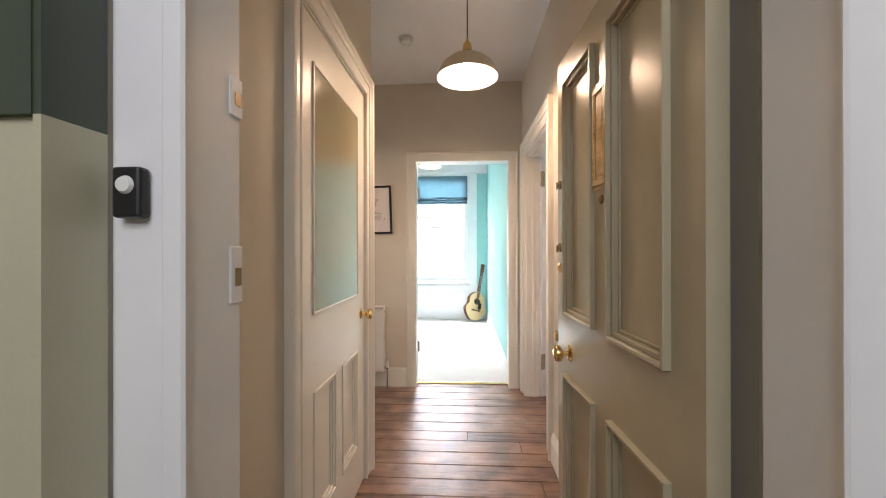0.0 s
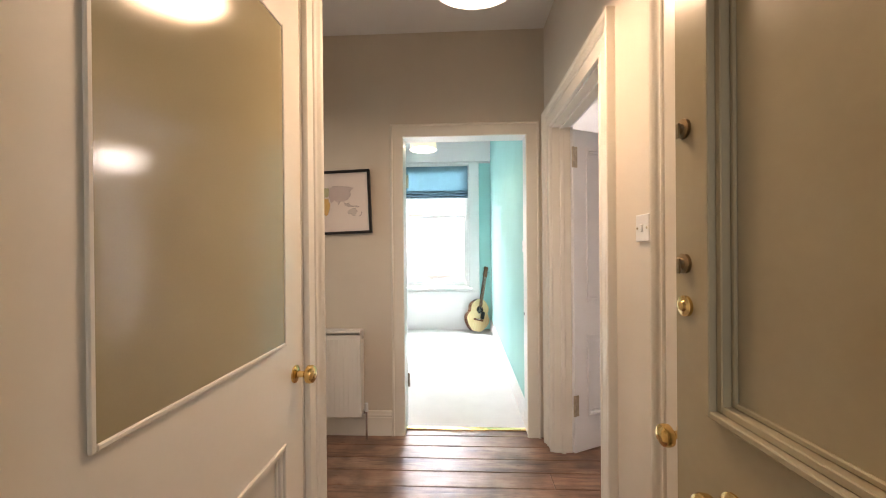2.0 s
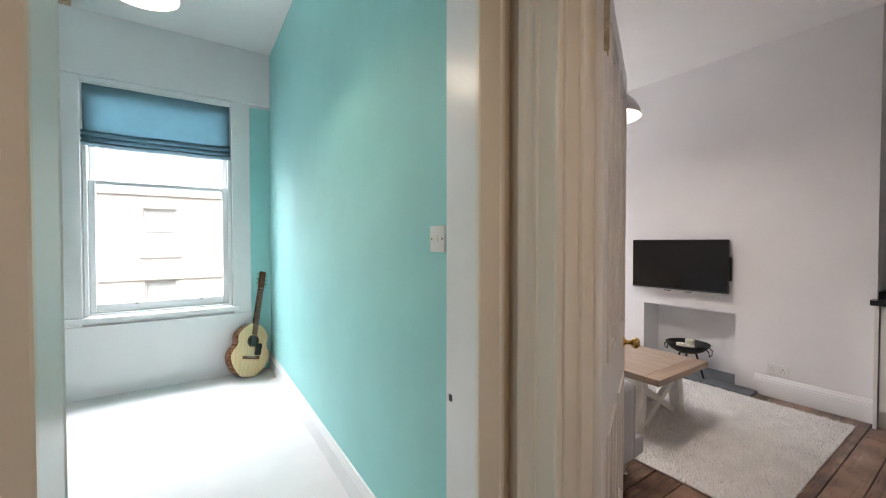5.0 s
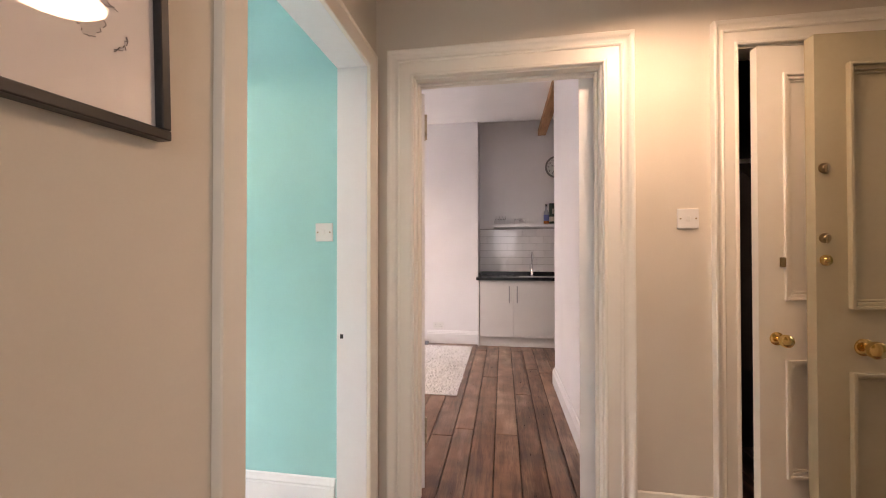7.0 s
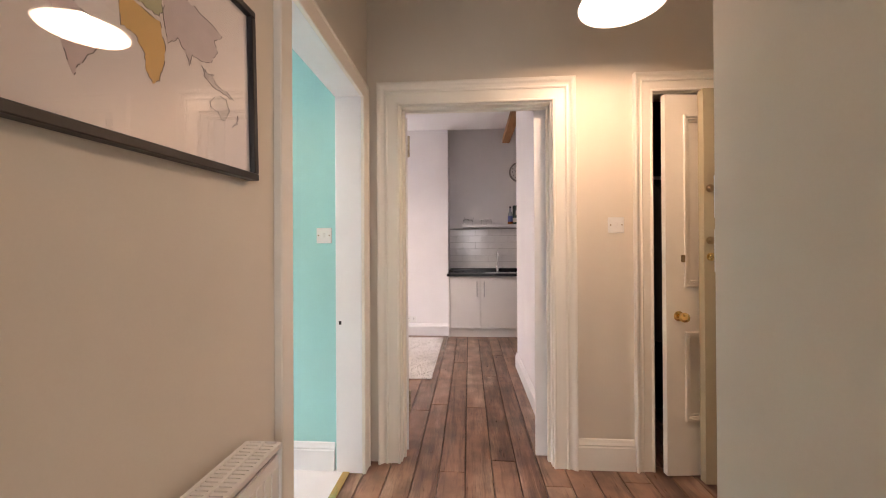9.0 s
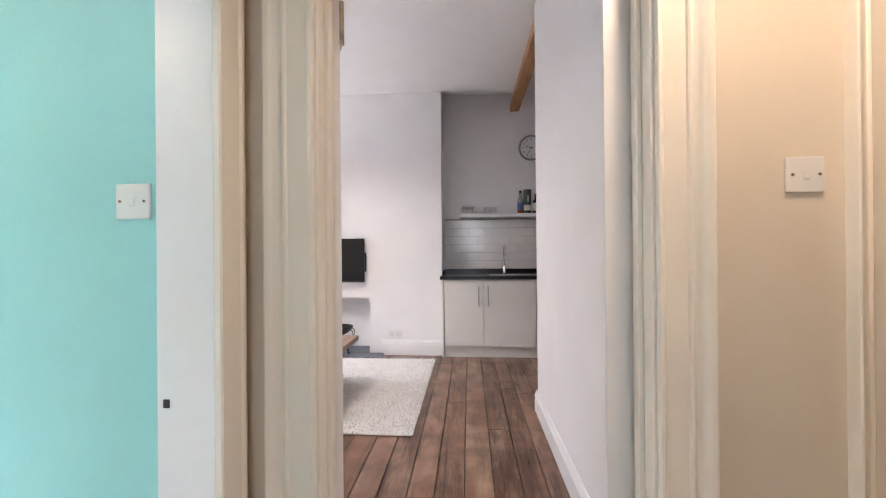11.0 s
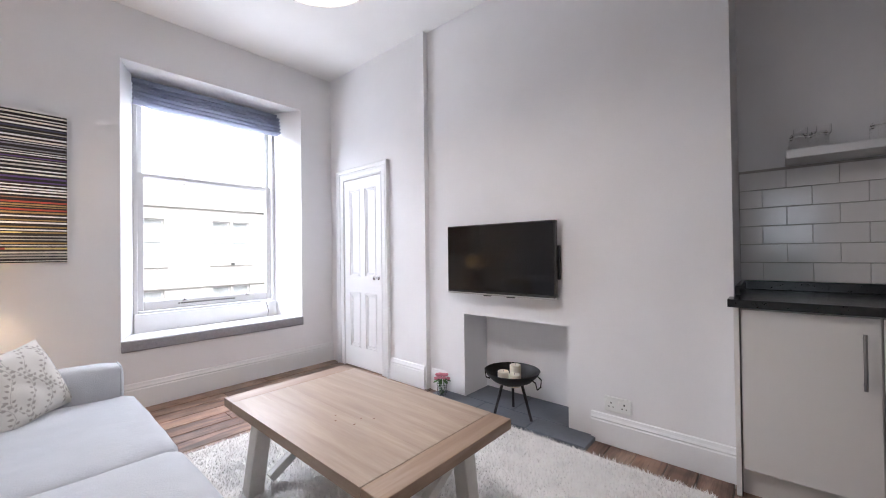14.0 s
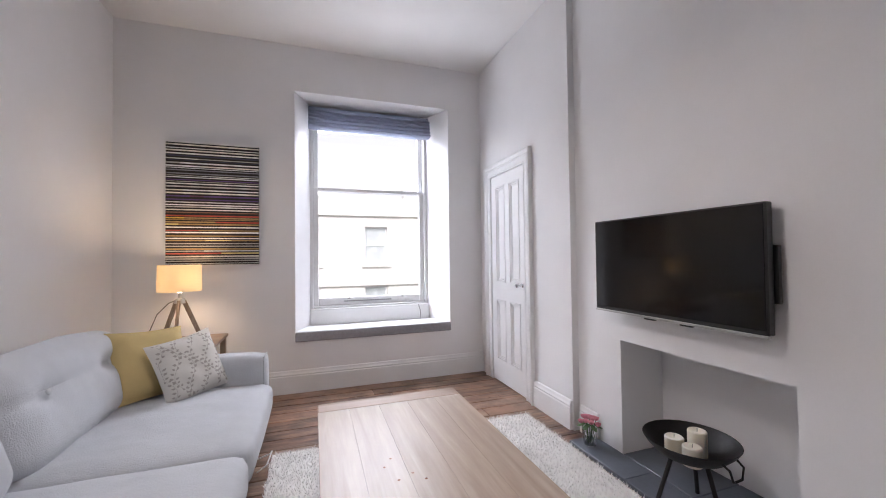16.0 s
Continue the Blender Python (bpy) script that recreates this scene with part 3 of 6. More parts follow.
for x, z, r, mt in ((0.475, 1.42, 0.014, OLDBRASS), (0.915, 1.54, 0.020, OLDBRASS), (0.915, 1.27, 0.020, OLDBRASS), (0.912, 1.185, 0.021, BRASS)):
    bm = lathe(bmesh.new(), [(0, 0.012), (r * 0.4, 0.012), (r * 0.55, 0.008), (r, 0.006), (r, 0)], 20, Matrix.Translation((x, 0.0225, z)) @ Matrix.Rotation(radians(-90), 4, "X"))
    e = part("escutcheon", bm, mt, FD, "", True)
    if r == 0.020:
        part("keyhole_cover", boxes((x - 0.006, x + 0.006, 0.034, 0.038, z - 0.02, z + 0.012), bevel=0.002), OLDBRASS, e)
# half-glazed door in the hall
FROST = paint("obscured_glass", (0.38, 0.33, 0.205), 0.12, 0.06, 0.05, scale=2, grain=300, spec=0.8)
GW = 0.816
GD = door_leaf("door_glazed", "white painted door with a tall obscured glass pane", GW, 2.11, 0.04, [(0.12, 0.365, 0.24, 0.74), (0.45, 0.696, 0.24, 0.74)], TRIM, pose(-0.245, 1.307, 0, 0, 0, 90))
GD.children[0].name = "leaf_body"
bm = boxes((0.125, 0.69, -0.024, -0.0205, 1.035, 1.945))
for a in ((0.115, 0.125, -0.028, -0.0205, 1.025, 1.955), (0.69, 0.70, -0.028, -0.0205, 1.025, 1.955), (0.125, 0.69, -0.028, -0.0205, 1.025, 1.035), (0.125, 0.69, -0.028, -0.0205, 1.945, 1.955)):
    box(bm, *a, bevel=0.002)
for f in bm.faces:
    f.material_index = 1
bm.faces.ensure_lookup_table()
for f in bm.faces[:6]:
    f.material_index = 0
part("glass_pane", bm, [FROST, TRIM], GD, "obscured glass pane in a beaded frame")
knob(GD, 0.765, -0.020, 0.92, "y", -1, BRASS, 0.028)


def switch(name, x, y, z, axis, side, w, h, rockers, label):
    s = thing(name, label, "light switch", Matrix.Translation((x, y, z)) @ Vector((side, 0, 0) if axis == "x" else (0, side, 0)).to_track_quat("Y", "Z").to_matrix().to_4x4())
    part("plate", boxes((-w / 2, w / 2, 0, 0.009, -h / 2, h / 2), bevel=0.003, seg=2), PLASTIC, s)
    for k in range(rockers):
        c = (k - (rockers - 1) / 2) * 0.024
        part("rocker", boxes((c - 0.008, c + 0.008, 0.009, 0.013, -0.012, 0.012), bevel=0.002), PLASTIC, s)
    for c in (-w * 0.36, w * 0.36):
        bm = cyl(bmesh.new(), (c, 0.008, 0), (c, 0.0105, 0), 0.0035, n=10)
        part("screw", bm, OLDBRASS, s)
    return s


switch("light_switch", 0.865, 2.142, 1.362, "x", -1, 0.086, 0.086, 1, "white plastic light switch on the beige wall")
switch("light_switch", 0.76, 3.768, 1.312, "x", -1, 0.086, 0.086, 1, "white plastic light switch on the turquoise wall")
for z in (1.37, 1.22):
    switch("light_switch", -0.22, 2.261, z, "x", 1, 0.044, 0.12, 1, "white plastic hall switch plate on a narrow wall")
part("strike_plate", boxes((0.7375, 0.7405, 3.666, 3.680, 0.818, 0.838)), BLACK, bpy.data.objects["trim_bedroom_lining"], "dark latch keep")
bm = boxes((-0.111, 0.739, 3.622, 3.662, 0.0, 0.010), bevel=0.003)
structure("threshold_strip", bm, BRASS, "brass carpet threshold strip", category="trim")

# door bell on the front frame
bell = thing("door_bell", "small black door bell with a white button", "door bell", pose(-0.143, 0.590, 1.345))
part("body", boxes((-0.021, 0.021, -0.020, 0.0, -0.036, 0.036), bevel=0.005, seg=2), BLACK, bell)
part("button", lathe(bmesh.new(), [(0, 0.006), (0.010, 0.005), (0.013, 0)], 20, Matrix.Translation((0, -0.020, 0.010)) @ Matrix.Rotation(radians(90), 4, "X")), PLASTIC, bell, "white push button", True)


def sash_window(name, label, x0, x1, z0, z1, y, meet, mat):
    """Vertical sliding sashes in a lined frame, seen from -y."""
    w = thing(name, label, "window", None, "", "structure")
    part("window_frame", boxes((x0, x0 + 0.03, y - 0.03, y + 0.10, z0, z1), (x1 - 0.03, x1, y - 0.03, y + 0.10, z0, z1), (x0 + 0.03, x1 - 0.03, y - 0.03, y + 0.10, z1 - 0.03, z1), (x0 + 0.03, x1 - 0.03, y - 0.03, y + 0.10, z0, z0 + 0.02), bevel=0.004), mat, w)
    a, b = x0 + 0.03, x1 - 0.03
    for nm, p, q, yy, low in (("lower_sash", z0 + 0.02, meet + 0.02, y, 0.075), ("upper_sash", meet - 0.02, z1 - 0.03, y + 0.045, 0.035)):
        s = part(nm, boxes((a, a + 0.045, yy, yy + 0.04, p, q), (b - 0.045, b, yy, yy + 0.04, p, q), (a + 0.045, b - 0.045, yy, yy + 0.04, p, p + low), (a + 0.045, b - 0.045, yy, yy + 0.04, q - 0.035, q), bevel=0.005), mat, w)
        g = part("pane", boxes((a + 0.045, b - 0.045, yy + 0.018, yy + 0.022, p + low, q - 0.035)), PANE, s)
        g.visible_shadow = False
    for c in (a + 0.30 * (b - a), a + 0.78 * (b - a)):
        part("sash_lift", boxes((c - 0.02, c + 0.02, y - 0.02, y + 0.001, z0 + 0.075, z0 + 0.085), (c - 0.006, c + 0.006, y - 0.012, y + 0.001, z0 + 0.083, z0 + 0.10), bevel=0.002), CHROME, w)
    return w


# living room window: splayed reveal, panelled upstand, grey-edged sill
LW = sash_window("window_1", "white timber sash window with a bright overcast view", 2.47, 3.61, 0.66, 2.56, 6.985, 1.79, TRIMW)
bm = bmesh.new()
for k in range(22):
    box(bm, 2.78 + k * 0.021, 2.792 + k * 0.021, 6.980, 6.9855, 0.712, 0.722)
part("trickle_vent", bm, BLACK, LW, "row of small dark vent slots")


def wedge(bm, pts, z0, z1):
    lo = [bm.verts.new((p[0], p[1], z0)) for p in pts]
    hi = [bm.verts.new((p[0], p[1], z1)) for p in pts]
    for k in range(len(pts)):
        j = (k + 1) % len(pts)
        bm.faces.new((lo[k], lo[j], hi[j], hi[k]))
    bm.faces.new(lo[::-1])
    bm.faces.new(hi)
    bmesh.ops.recalc_face_normals(bm, faces=bm.faces)
    return bm


bm = wedge(bmesh.new(), [(2.353, 6.673), (2.47, 6.955), (2.47, 7.10), (2.353, 7.10)], 0.50, 2.574)
wedge(bm, [(3.748, 6.673), (3.61, 6.955), (3.61, 7.10), (3.748, 7.10)], 0.50, 2.574)
structure("window_reveal", bm, WHITE, "white splayed window reveal", category="trim")
structure("window_upstand", boxes((2.47, 3.61, 6.93, 7.10, 0.50, 0.66), bevel=0.004), TRIMW, "white painted panel under the sash", category="trim")
structure("window_sill", boxes((2.355, 3.747, 6.674, 6.93, 0.455, 0.512), bevel=0.006), TRIMW, "white painted deep window sill", category="sill")
GREYSILL = paint("grey_sill_edge", (0.30, 0.29, 0.31), 0.5, 0.15, 0.3, scale=40)
structure("window_sill_edge", boxes((2.352, 3.752, 6.650, 6.673, 0.425, 0.505), bevel=0.004), GREYSILL, "grey front edge of the window sill", category="sill")
# bedroom window with its casing and white band above
BW = sash_window("window_2", "white timber sash window of the bedroom", -0.66, 0.41, 0.68, 2.62, 6.985, 1.80, TRIMW)
structure("window_casing", boxes((-0.79, -0.665, 6.935, 6.969, 0.60, 2.66), (0.415, 0.575, 6.935, 6.969, 0.60, 2.66), (-0.665, 0.415, 6.935, 6.969, 2.62, 2.66), bevel=0.005), TRIMW, "white painted window casing", category="trim")
structure("window_sill_bedroom", boxes((-0.82, 0.46, 6.90, 6.985, 0.625, 0.672), bevel=0.008, seg=2), TRIMW, "white painted bedroom window sill", category="sill")
structure("wall_bedroom_apron", boxes((-0.79, 0.575, 6.925, 6.969, 0.0, 0.60)), WHITE, "white painted panel below the bedroom window", category="wall")
structure("wall_bedroom_lintel", boxes((-3.19, 0.757, 6.91, 6.969, 2.661, BC - 0.002), bevel=0.004), WHITE, "white painted band above the bedroom window", category="wall")


def roman_blind(name, label, x0, x1, y, ztop, zfold, zbot, mat, folds):
    """A drawn-up roman blind: flat top cloth, soft stacked folds below."""
    b = thing(name, label, "blind")
    part("headrail", boxes((x0, x1, y - 0.01, y + 0.03, ztop - 0.03, ztop), bevel=0.004), PLASTIC, b)
    pts = [(0.0, ztop)]
    pts += [(-0.012 - 0.010 * math.sin(k), ztop + (zfold - ztop) * k / 5) for k in range(1, 6)]
    fh = (zfold - zbot) / folds
    for k in range(folds):
        z = zfold - k * fh
        pts += [(-0.072 - 0.007 * k, z - fh * 0.25), (-0.082 - 0.007 * k, z - fh * 0.6), (-0.060 - 0.007 * k, z - fh * 0.85), (-0.014, z - fh * 0.95)]
    bm = bmesh.new()
    n = 26
    rows = []
    for i in range(n + 1):
        u = i / n
        sag = 0.012 * math.sin(math.pi * u) + 0.004 * math.sin(9 * u)
        rows.append([bm.verts.new((x0 + (x1 - x0) * u, y + p[0] + 0.004 * math.sin(17 * u + 3 * j), p[1] - sag * min(1, j / 8))) for j, p in enumerate(pts)])
    for r0, r1 in zip(rows, rows[1:]):
        for j in range(len(pts) - 1):
            bm.faces.new((r0[j], r0[j + 1], r1[j + 1], r1[j]))
    bmesh.ops.solidify(bm, geom=bm.faces[:], thickness=0.003)
    part("cloth", bm, mat, b, "", True)
    cord = tube(bmesh.new(), [(x1 - 0.03, y - 0.03, zbot), (x1 - 0.028, y - 0.02, zbot - 0.25), (x1 - 0.03, y - 0.025, zbot - 0.5)], 0.0015, 5)
    part("cord", cord, PLASTIC, b)
    return b


SLATEBLUE = paint("blue_grey_linen", (0.40, 0.42, 0.50), 0.9, 0.12, 0.5, scale=9, grain=380)
PETROL = paint("petrol_blue_linen", (0.11, 0.18, 0.205), 0.9, 0.10, 0.5, scale=9, grain=380)
nt = SLATEBLUE.node_tree
thin, blend = nt.nodes.new("ShaderNodeBsdfTranslucent"), nt.nodes.new("ShaderNodeMixShader")
thin.inputs["Color"].default_value = (0.42, 0.45, 0.54, 1)
blend.inputs[0].default_value = 0.4
nt.links.new(nt.nodes["Principled BSDF"].outputs[0], blend.inputs[1])
nt.links.new(thin.outputs[0], blend.inputs[2])
nt.links.new(blend.outputs[0], nt.nodes["Material Output"].inputs["Surface"])
roman_blind("roman_blind", "blue-grey linen roman blind drawn up in folds", 2.46, 3.62, 6.93, 2.558, 2.51, 2.335, SLATEBLUE, 5)
roman_blind("roman_blind", "petrol blue roman blind half drawn up", -0.65, 0.40, 6.955, 2.63, 2.22, 2.09, PETROL, 3)

# ---- street outside ----
SAND = paint("pale_sandstone", (0.75, 0.735, 0.69), 0.9, 0.12, 0.4, scale=1.2, grain=20)
ROOF = paint("roof_slate", (0.12, 0.12, 0.13), 0.7, 0.2, 0.4)
ASPH = paint("street_asphalt", (0.07, 0.07, 0.07), 0.9, 0.2, 0.4, scale=1)
structure("ground", boxes((-300, 300, 7.9, 500, -7.4, -7.2)), ASPH, "grey street far below the windows", category="ground")
tene = thing("tenement_building", "pale sandstone tenement across the street", "building", pose(0, 22, -7.2))
holes = []
for row, (z0, z1) in enumerate(((1.8, 3.7), (5.0, 6.9), (8.0, 9.85))):
    for c, hw in ((-13.8, 0.55), (-10.6, 0.55), (-7.4, 0.55), (-4.2, 0.55), (-1.0, 0.55), (2.2, 0.55), (5.4, 0.55), (8.1, 0.38), (8.95, 0.38), (11.8, 0.55), (15.0, 0.55), (17.9, 0.38), (18.75, 0.38), (21.6, 0.55), (24.8, 0.55)):
        holes.append((c - hw, c + hw, z0, z1))
bm = bmesh.new()
xs = sorted({-40.0, 45.0, *[h[0] for h in holes], *[h[1] for h in holes]})
for u, v in zip(xs, xs[1:]):
    zz = [0.0]
    for h in sorted(holes, key=lambda q: q[2]):
        if h[0] <= u + 1e-6 and h[1] >= v - 1e-6:
            box(bm, u, v, 0, 0.4, zz[-1], h[2])
            zz.append(h[3])
    box(bm, u, v, 0, 0.4, zz[-1], 11.3)
part("wall", bm, SAND, tene)
for z in (4.2, 6.95, 10.35):
    part("string_course", boxes((-40, 45, -0.12, 0, z, z + 0.22), bevel=0.02), SAND, tene)
part("roof", boxes((-40, 45, 0.4, 9.0, 10.6, 10.75)), ROOF, tene)
for c in (-9.0, 8.0, 20.0):
    stack = part("chimney", boxes((c - 0.5, c + 0.5, 3.0, 3.6, 10.75, 12.4), bevel=0.02), SAND, tene)
DIM = paint("dim_window_glass", (0.56, 0.60, 0.60), 0.1, 0.2, 0.05)
for h in holes:
    w = part("window", boxes((h[0], h[0] + 0.07, 0.18, 0.28, h[2], h[3]), (h[1] - 0.07, h[1], 0.18, 0.28, h[2], h[3]), (h[0] + 0.07, h[1] - 0.07, 0.18, 0.28, h[2], h[2] + 0.08), (h[0] + 0.07, h[1] - 0.07, 0.18, 0.28, h[3] - 0.07, h[3]), (h[0] + 0.07, h[1] - 0.07, 0.17, 0.28, (h[2] + h[3]) / 2 - 0.03, (h[2] + h[3]) / 2 + 0.03)), TRIMW, tene)
    part("pane", boxes((h[0] + 0.07, h[1] - 0.07, 0.22, 0.24, h[2] + 0.08, h[3] - 0.07)), DIM, w)
    part("sill", boxes((h[0] - 0.15, h[1] + 0.15, -0.10, 0.0, h[2] - 0.16, h[2]), bevel=0.02), SAND, w)

# ---- hall things ----
BULB = glow("lit_bulb_glass", (1.0, 0.93, 0.80), 14.0)
SHADEIN = paint("shade_inside_white", (0.88, 0.87, 0.84), 0.4, 0.02, 0.03)


def pendant(name, label, x, y, zrim, zceil, rows, inner, outer_mat, fitting_mat, cord_mat, collar):
    """A hanging lamp: metal shade with a pale inside, lit bulb, fitting, cord and ceiling rose."""
    p = thing(name, label, "pendant lamp", pose(x, y, zrim))
    bm = lathe(bmesh.new(), rows, 48)
    part("shade", bm, outer_mat, p, "", True)
    part("shade_lining", lathe(bmesh.new(), inner, 48), SHADEIN, p, "bright white inside of the shade", True)
    c0, c1 = collar
    part("lamp_holder", lathe(bmesh.new(), [(0.0, c1 + 0.035), (0.008, c1 + 0.033), (0.012, c1 + 0.01), (0.024, c1), (0.028, c0 + 0.01), (0.034, c0), (0.0, c0)], 24), fitting_mat, p, "", True)
    part("bulb", lathe(bmesh.new(), [(0, -0.01), (0.03, 0.0), (0.045, 0.03), (0.04, 0.06), (0.02, 0.09), (0.014, c0 - 0.01)], 20), BULB, p, "lit opal bulb", True)
    part("cord", cyl(bmesh.new(), (0, 0, c1 + 0.03), (0, 0, zceil - zrim - 0.02), 0.0035, n=8), cord_mat, p)
    part("ceiling_rose", lathe(bmesh.new(), [(0.0, zceil - zrim - 0.035), (0.012, zceil - zrim - 0.035), (0.05, zceil - zrim - 0.02), (0.055, zceil - zrim - 0.001), (0, zceil - zrim - 0.001)], 24), PLASTIC, p, "", True)
    return p


CREAMENAMEL = paint("cream_enamel", (0.72, 0.66, 0.56), 0.28, 0.04, 0.03)
WHITEENAMEL = paint("white_enamel", (0.62, 0.61, 0.61), 0.30, 0.03, 0.03)
pendant("pendant_lamp", "lit cream enamel pendant lamp with brass fitting", 0.352, 2.30, 2.275, HC,
        [(0.180, 0.0), (0.181, 0.012), (0.172, 0.035), (0.150, 0.075), (0.110, 0.108), (0.060, 0.130), (0.036, 0.138), (0.032, 0.15), (0.0, 0.152)],
        [(0.178, 0.002), (0.168, 0.033), (0.146, 0.072), (0.107, 0.104), (0.058, 0.125), (0.0, 0.132)], CREAMENAMEL, BRASS, BLACK, (0.152, 0.20))
smoke = thing("smoke_detector", "round white smoke detector on the hall ceiling", "smoke detector", pose(-0.088, 2.80, HC))
part("body", lathe(bmesh.new(), [(0, -0.036), (0.03, -0.036), (0.042, -0.028), (0.05, -0.012), (0.052, -0.001), (0, -0.001)], 28), PLASTIC, smoke, "", True)
part("vent_ring", lathe(bmesh.new(), [(0.0405, -0.032), (0.046, -0.026), (0.0475, -0.020), (0.042, -0.027)], 28), PLASTIC, smoke, "", True)

# framed world map, hanging slightly crooked
PAPER = paint("map_paper", (0.74, 0.68, 0.63), 0.8, 0.03, 0.05)
FRAMEB = paint("black_picture_frame", (0.02, 0.018, 0.017), 0.35, 0.2, 0.1)
pic = thing("framed_map", "black framed pastel world map hung slightly crooked", "picture", pose(-0.655, 3.549, 1.625, 0, -2.0, 0))
W2, H2 = 0.320, 0.222
part("paper", boxes((-W2 + 0.012, W2 - 0.012, -0.012, -0.004, -H2 + 0.012, H2 - 0.012)), PAPER, pic)
for nm, a in (("rail", (-W2, W2, -0.028, 0, H2 - 0.018, H2)), ("rail", (-W2, W2, -0.028, 0, -H2, -H2 + 0.018)), ("stile", (-W2, -W2 + 0.018, -0.028, 0, -H2 + 0.018, H2 - 0.018)), ("stile", (W2 - 0.018, W2, -0.028, 0, -H2 + 0.018, H2 - 0.018))):
    part(nm, boxes(a, bevel=0.002), FRAMEB, pic, "black frame moulding")
pg = part("glazing", boxes((-W2 + 0.018, W2 - 0.018, -0.0155, -0.0145, -H2 + 0.018, H2 - 0.018)), PANE, pic)
pg.visible_shadow = False
lands = {
    "north_america": ((0.50, 0.47, 0.47), [(-0.275, 0.085), (-0.25, 0.098), (-0.13, 0.103), (-0.13, 0.075), (-0.15, 0.05), (-0.165, 0.048), (-0.18, 0.02), (-0.155, 0.005), (-0.145, -0.01), (-0.19, 0.0), (-0.23, 0.018), (-0.243, 0.065)]),
    "greenland": ((0.58, 0.55, 0.53), [(-0.145, 0.112), (-0.10, 0.118), (-0.056, 0.116), (-0.06, 0.093), (-0.08, 0.086), (-0.125, 0.104)]),
    "south_america": ((0.64, 0.53, 0.50), [(-0.185, -0.015), (-0.15, -0.022), (-0.10, -0.045), (-0.105, -0.075), (-0.13, -0.11), (-0.143, -0.133), (-0.158, -0.10), (-0.165, -0.06), (-0.18, -0.035)]),
    "europe": ((0.44, 0.44, 0.26), [(-0.058, 0.041), (-0.056, 0.06), (-0.037, 0.079), (-0.034, 0.098), (-0.015, 0.104), (0.022, 0.104), (0.026, 0.055), (0.015, 0.039), (-0.02, 0.042)]),
    "africa": ((0.68, 0.44, 0.16), [(-0.067, 0.026), (-0.052, 0.036), (0.019, 0.031), (0.029, -0.008), (0.026, -0.045), (0.014, -0.08), (0.0, -0.09), (-0.015, -0.079), (-0.019, -0.045), (-0.037, -0.019), (-0.064, -0.018)]),
    "asia": ((0.57, 0.49, 0.47), [(0.03, 0.104), (0.06, 0.112), (0.112, 0.114), (0.20, 0.097), (0.172, 0.075), (0.18, 0.052), (0.157, 0.018), (0.13, 0.008), (0.10, 0.008), (0.092, -0.015), (0.08, 0.008), (0.06, 0.022), (0.037, 0.0), (0.027, 0.045)]),
    "oceania": ((0.56, 0.52, 0.48), [(0.153, -0.068), (0.187, -0.045), (0.21, -0.047), (0.219, -0.068), (0.206, -0.094), (0.19, -0.098), (0.18, -0.084), (0.157, -0.084)]),
    "south_islands": ((0.50, 0.45, 0.43), [(0.13, -0.002), (0.15, -0.012), (0.165, -0.005), (0.17, -0.022), (0.22, -0.028), (0.24, -0.038), (0.20, -0.036), (0.16, -0.032), (0.135, -0.02)]),
    "far_islands": ((0.52, 0.47, 0.45), [(0.255, -0.068), (0.25, -0.092), (0.23, -0.105), (0.246, -0.088)]),
}
PENCIL = paint("grey_pencil_line", (0.17, 0.15, 0.14), 0.8, 0.3, 0.03, scale=40)
rl = random.Random(8)
for nm, (c, pts) in lands.items():
    bm = bmesh.new()
    fine = []
    for (ax, az), (bx, bz) in zip(pts, pts[1:] + pts[:1]):
        for k in range(5):
            u = k / 5
            fine.append((ax + (bx - ax) * u + rl.uniform(-0.0025, 0.0025), az + (bz - az) * u + rl.uniform(-0.0025, 0.0025)))
    bm.faces.new([bm.verts.new((p[0], -0.0126, p[1])) for p in fine])
    e = bmesh.ops.extrude_face_region(bm, geom=bm.faces[:])
    for v in e["geom"]:
        if isinstance(v, bmesh.types.BMVert):
            v.co.y += 0.0004
    part("land", bm, paint("map_tint_" + nm, c, 0.8, 0.08, 0.03, scale=30), pic)
    ink = bmesh.new()
    for a, b in zip(fine, fine[1:] + fine[:1]):
        if rl.random() < 0.7:
            d = Vector((b[0] - a[0], 0, b[1] - a[1]))
            if d.length > 1e-4:
                box(ink, 0, d.length, -0.0004, 0.0002, -0.0006, 0.0006, m=Matrix.Translation((a[0], -0.0130, a[1])) @ Matrix.Rotation(-math.atan2(d.z, d.x), 4, "Y"))
    part("coast_line", ink, PENCIL, pic)

# panel radiator with grille, end cap and valve
RADP = paint("radiator_enamel", (0.80, 0.77, 0.72), 0.28, 0.02, 0.05)
rad = thing("radiator", "white panel radiator with a top grille", "radiator", pose(-0.645, 3.55, 0.0))
RX, R0, R1 = 0.25, 0.15, 0.75
bm = boxes((-RX, RX, -0.115, -0.108, R0 + 0.02, R1 - 0.03), (-RX, RX, -0.055, -0.048, R0 + 0.02, R1 - 0.03))
part("front_plate", bm, RADP, rad)
for k in range(15):
    c = -RX + 0.028 + k * 0.0318
    part("flute", boxes((c - 0.010, c + 0.010, -0.1180, -0.1140, R0 + 0.05, R1 - 0.055), bevel=0.0014, seg=2), RADP, rad)
part("side_panel", boxes((-RX - 0.004, -RX, -0.122, -0.03, R0 + 0.02, R1), bevel=0.0015), RADP, rad)
part("side_panel", boxes((RX, RX + 0.004, -0.122, -0.03, R0 + 0.02, R1), bevel=0.0015), RADP, rad)
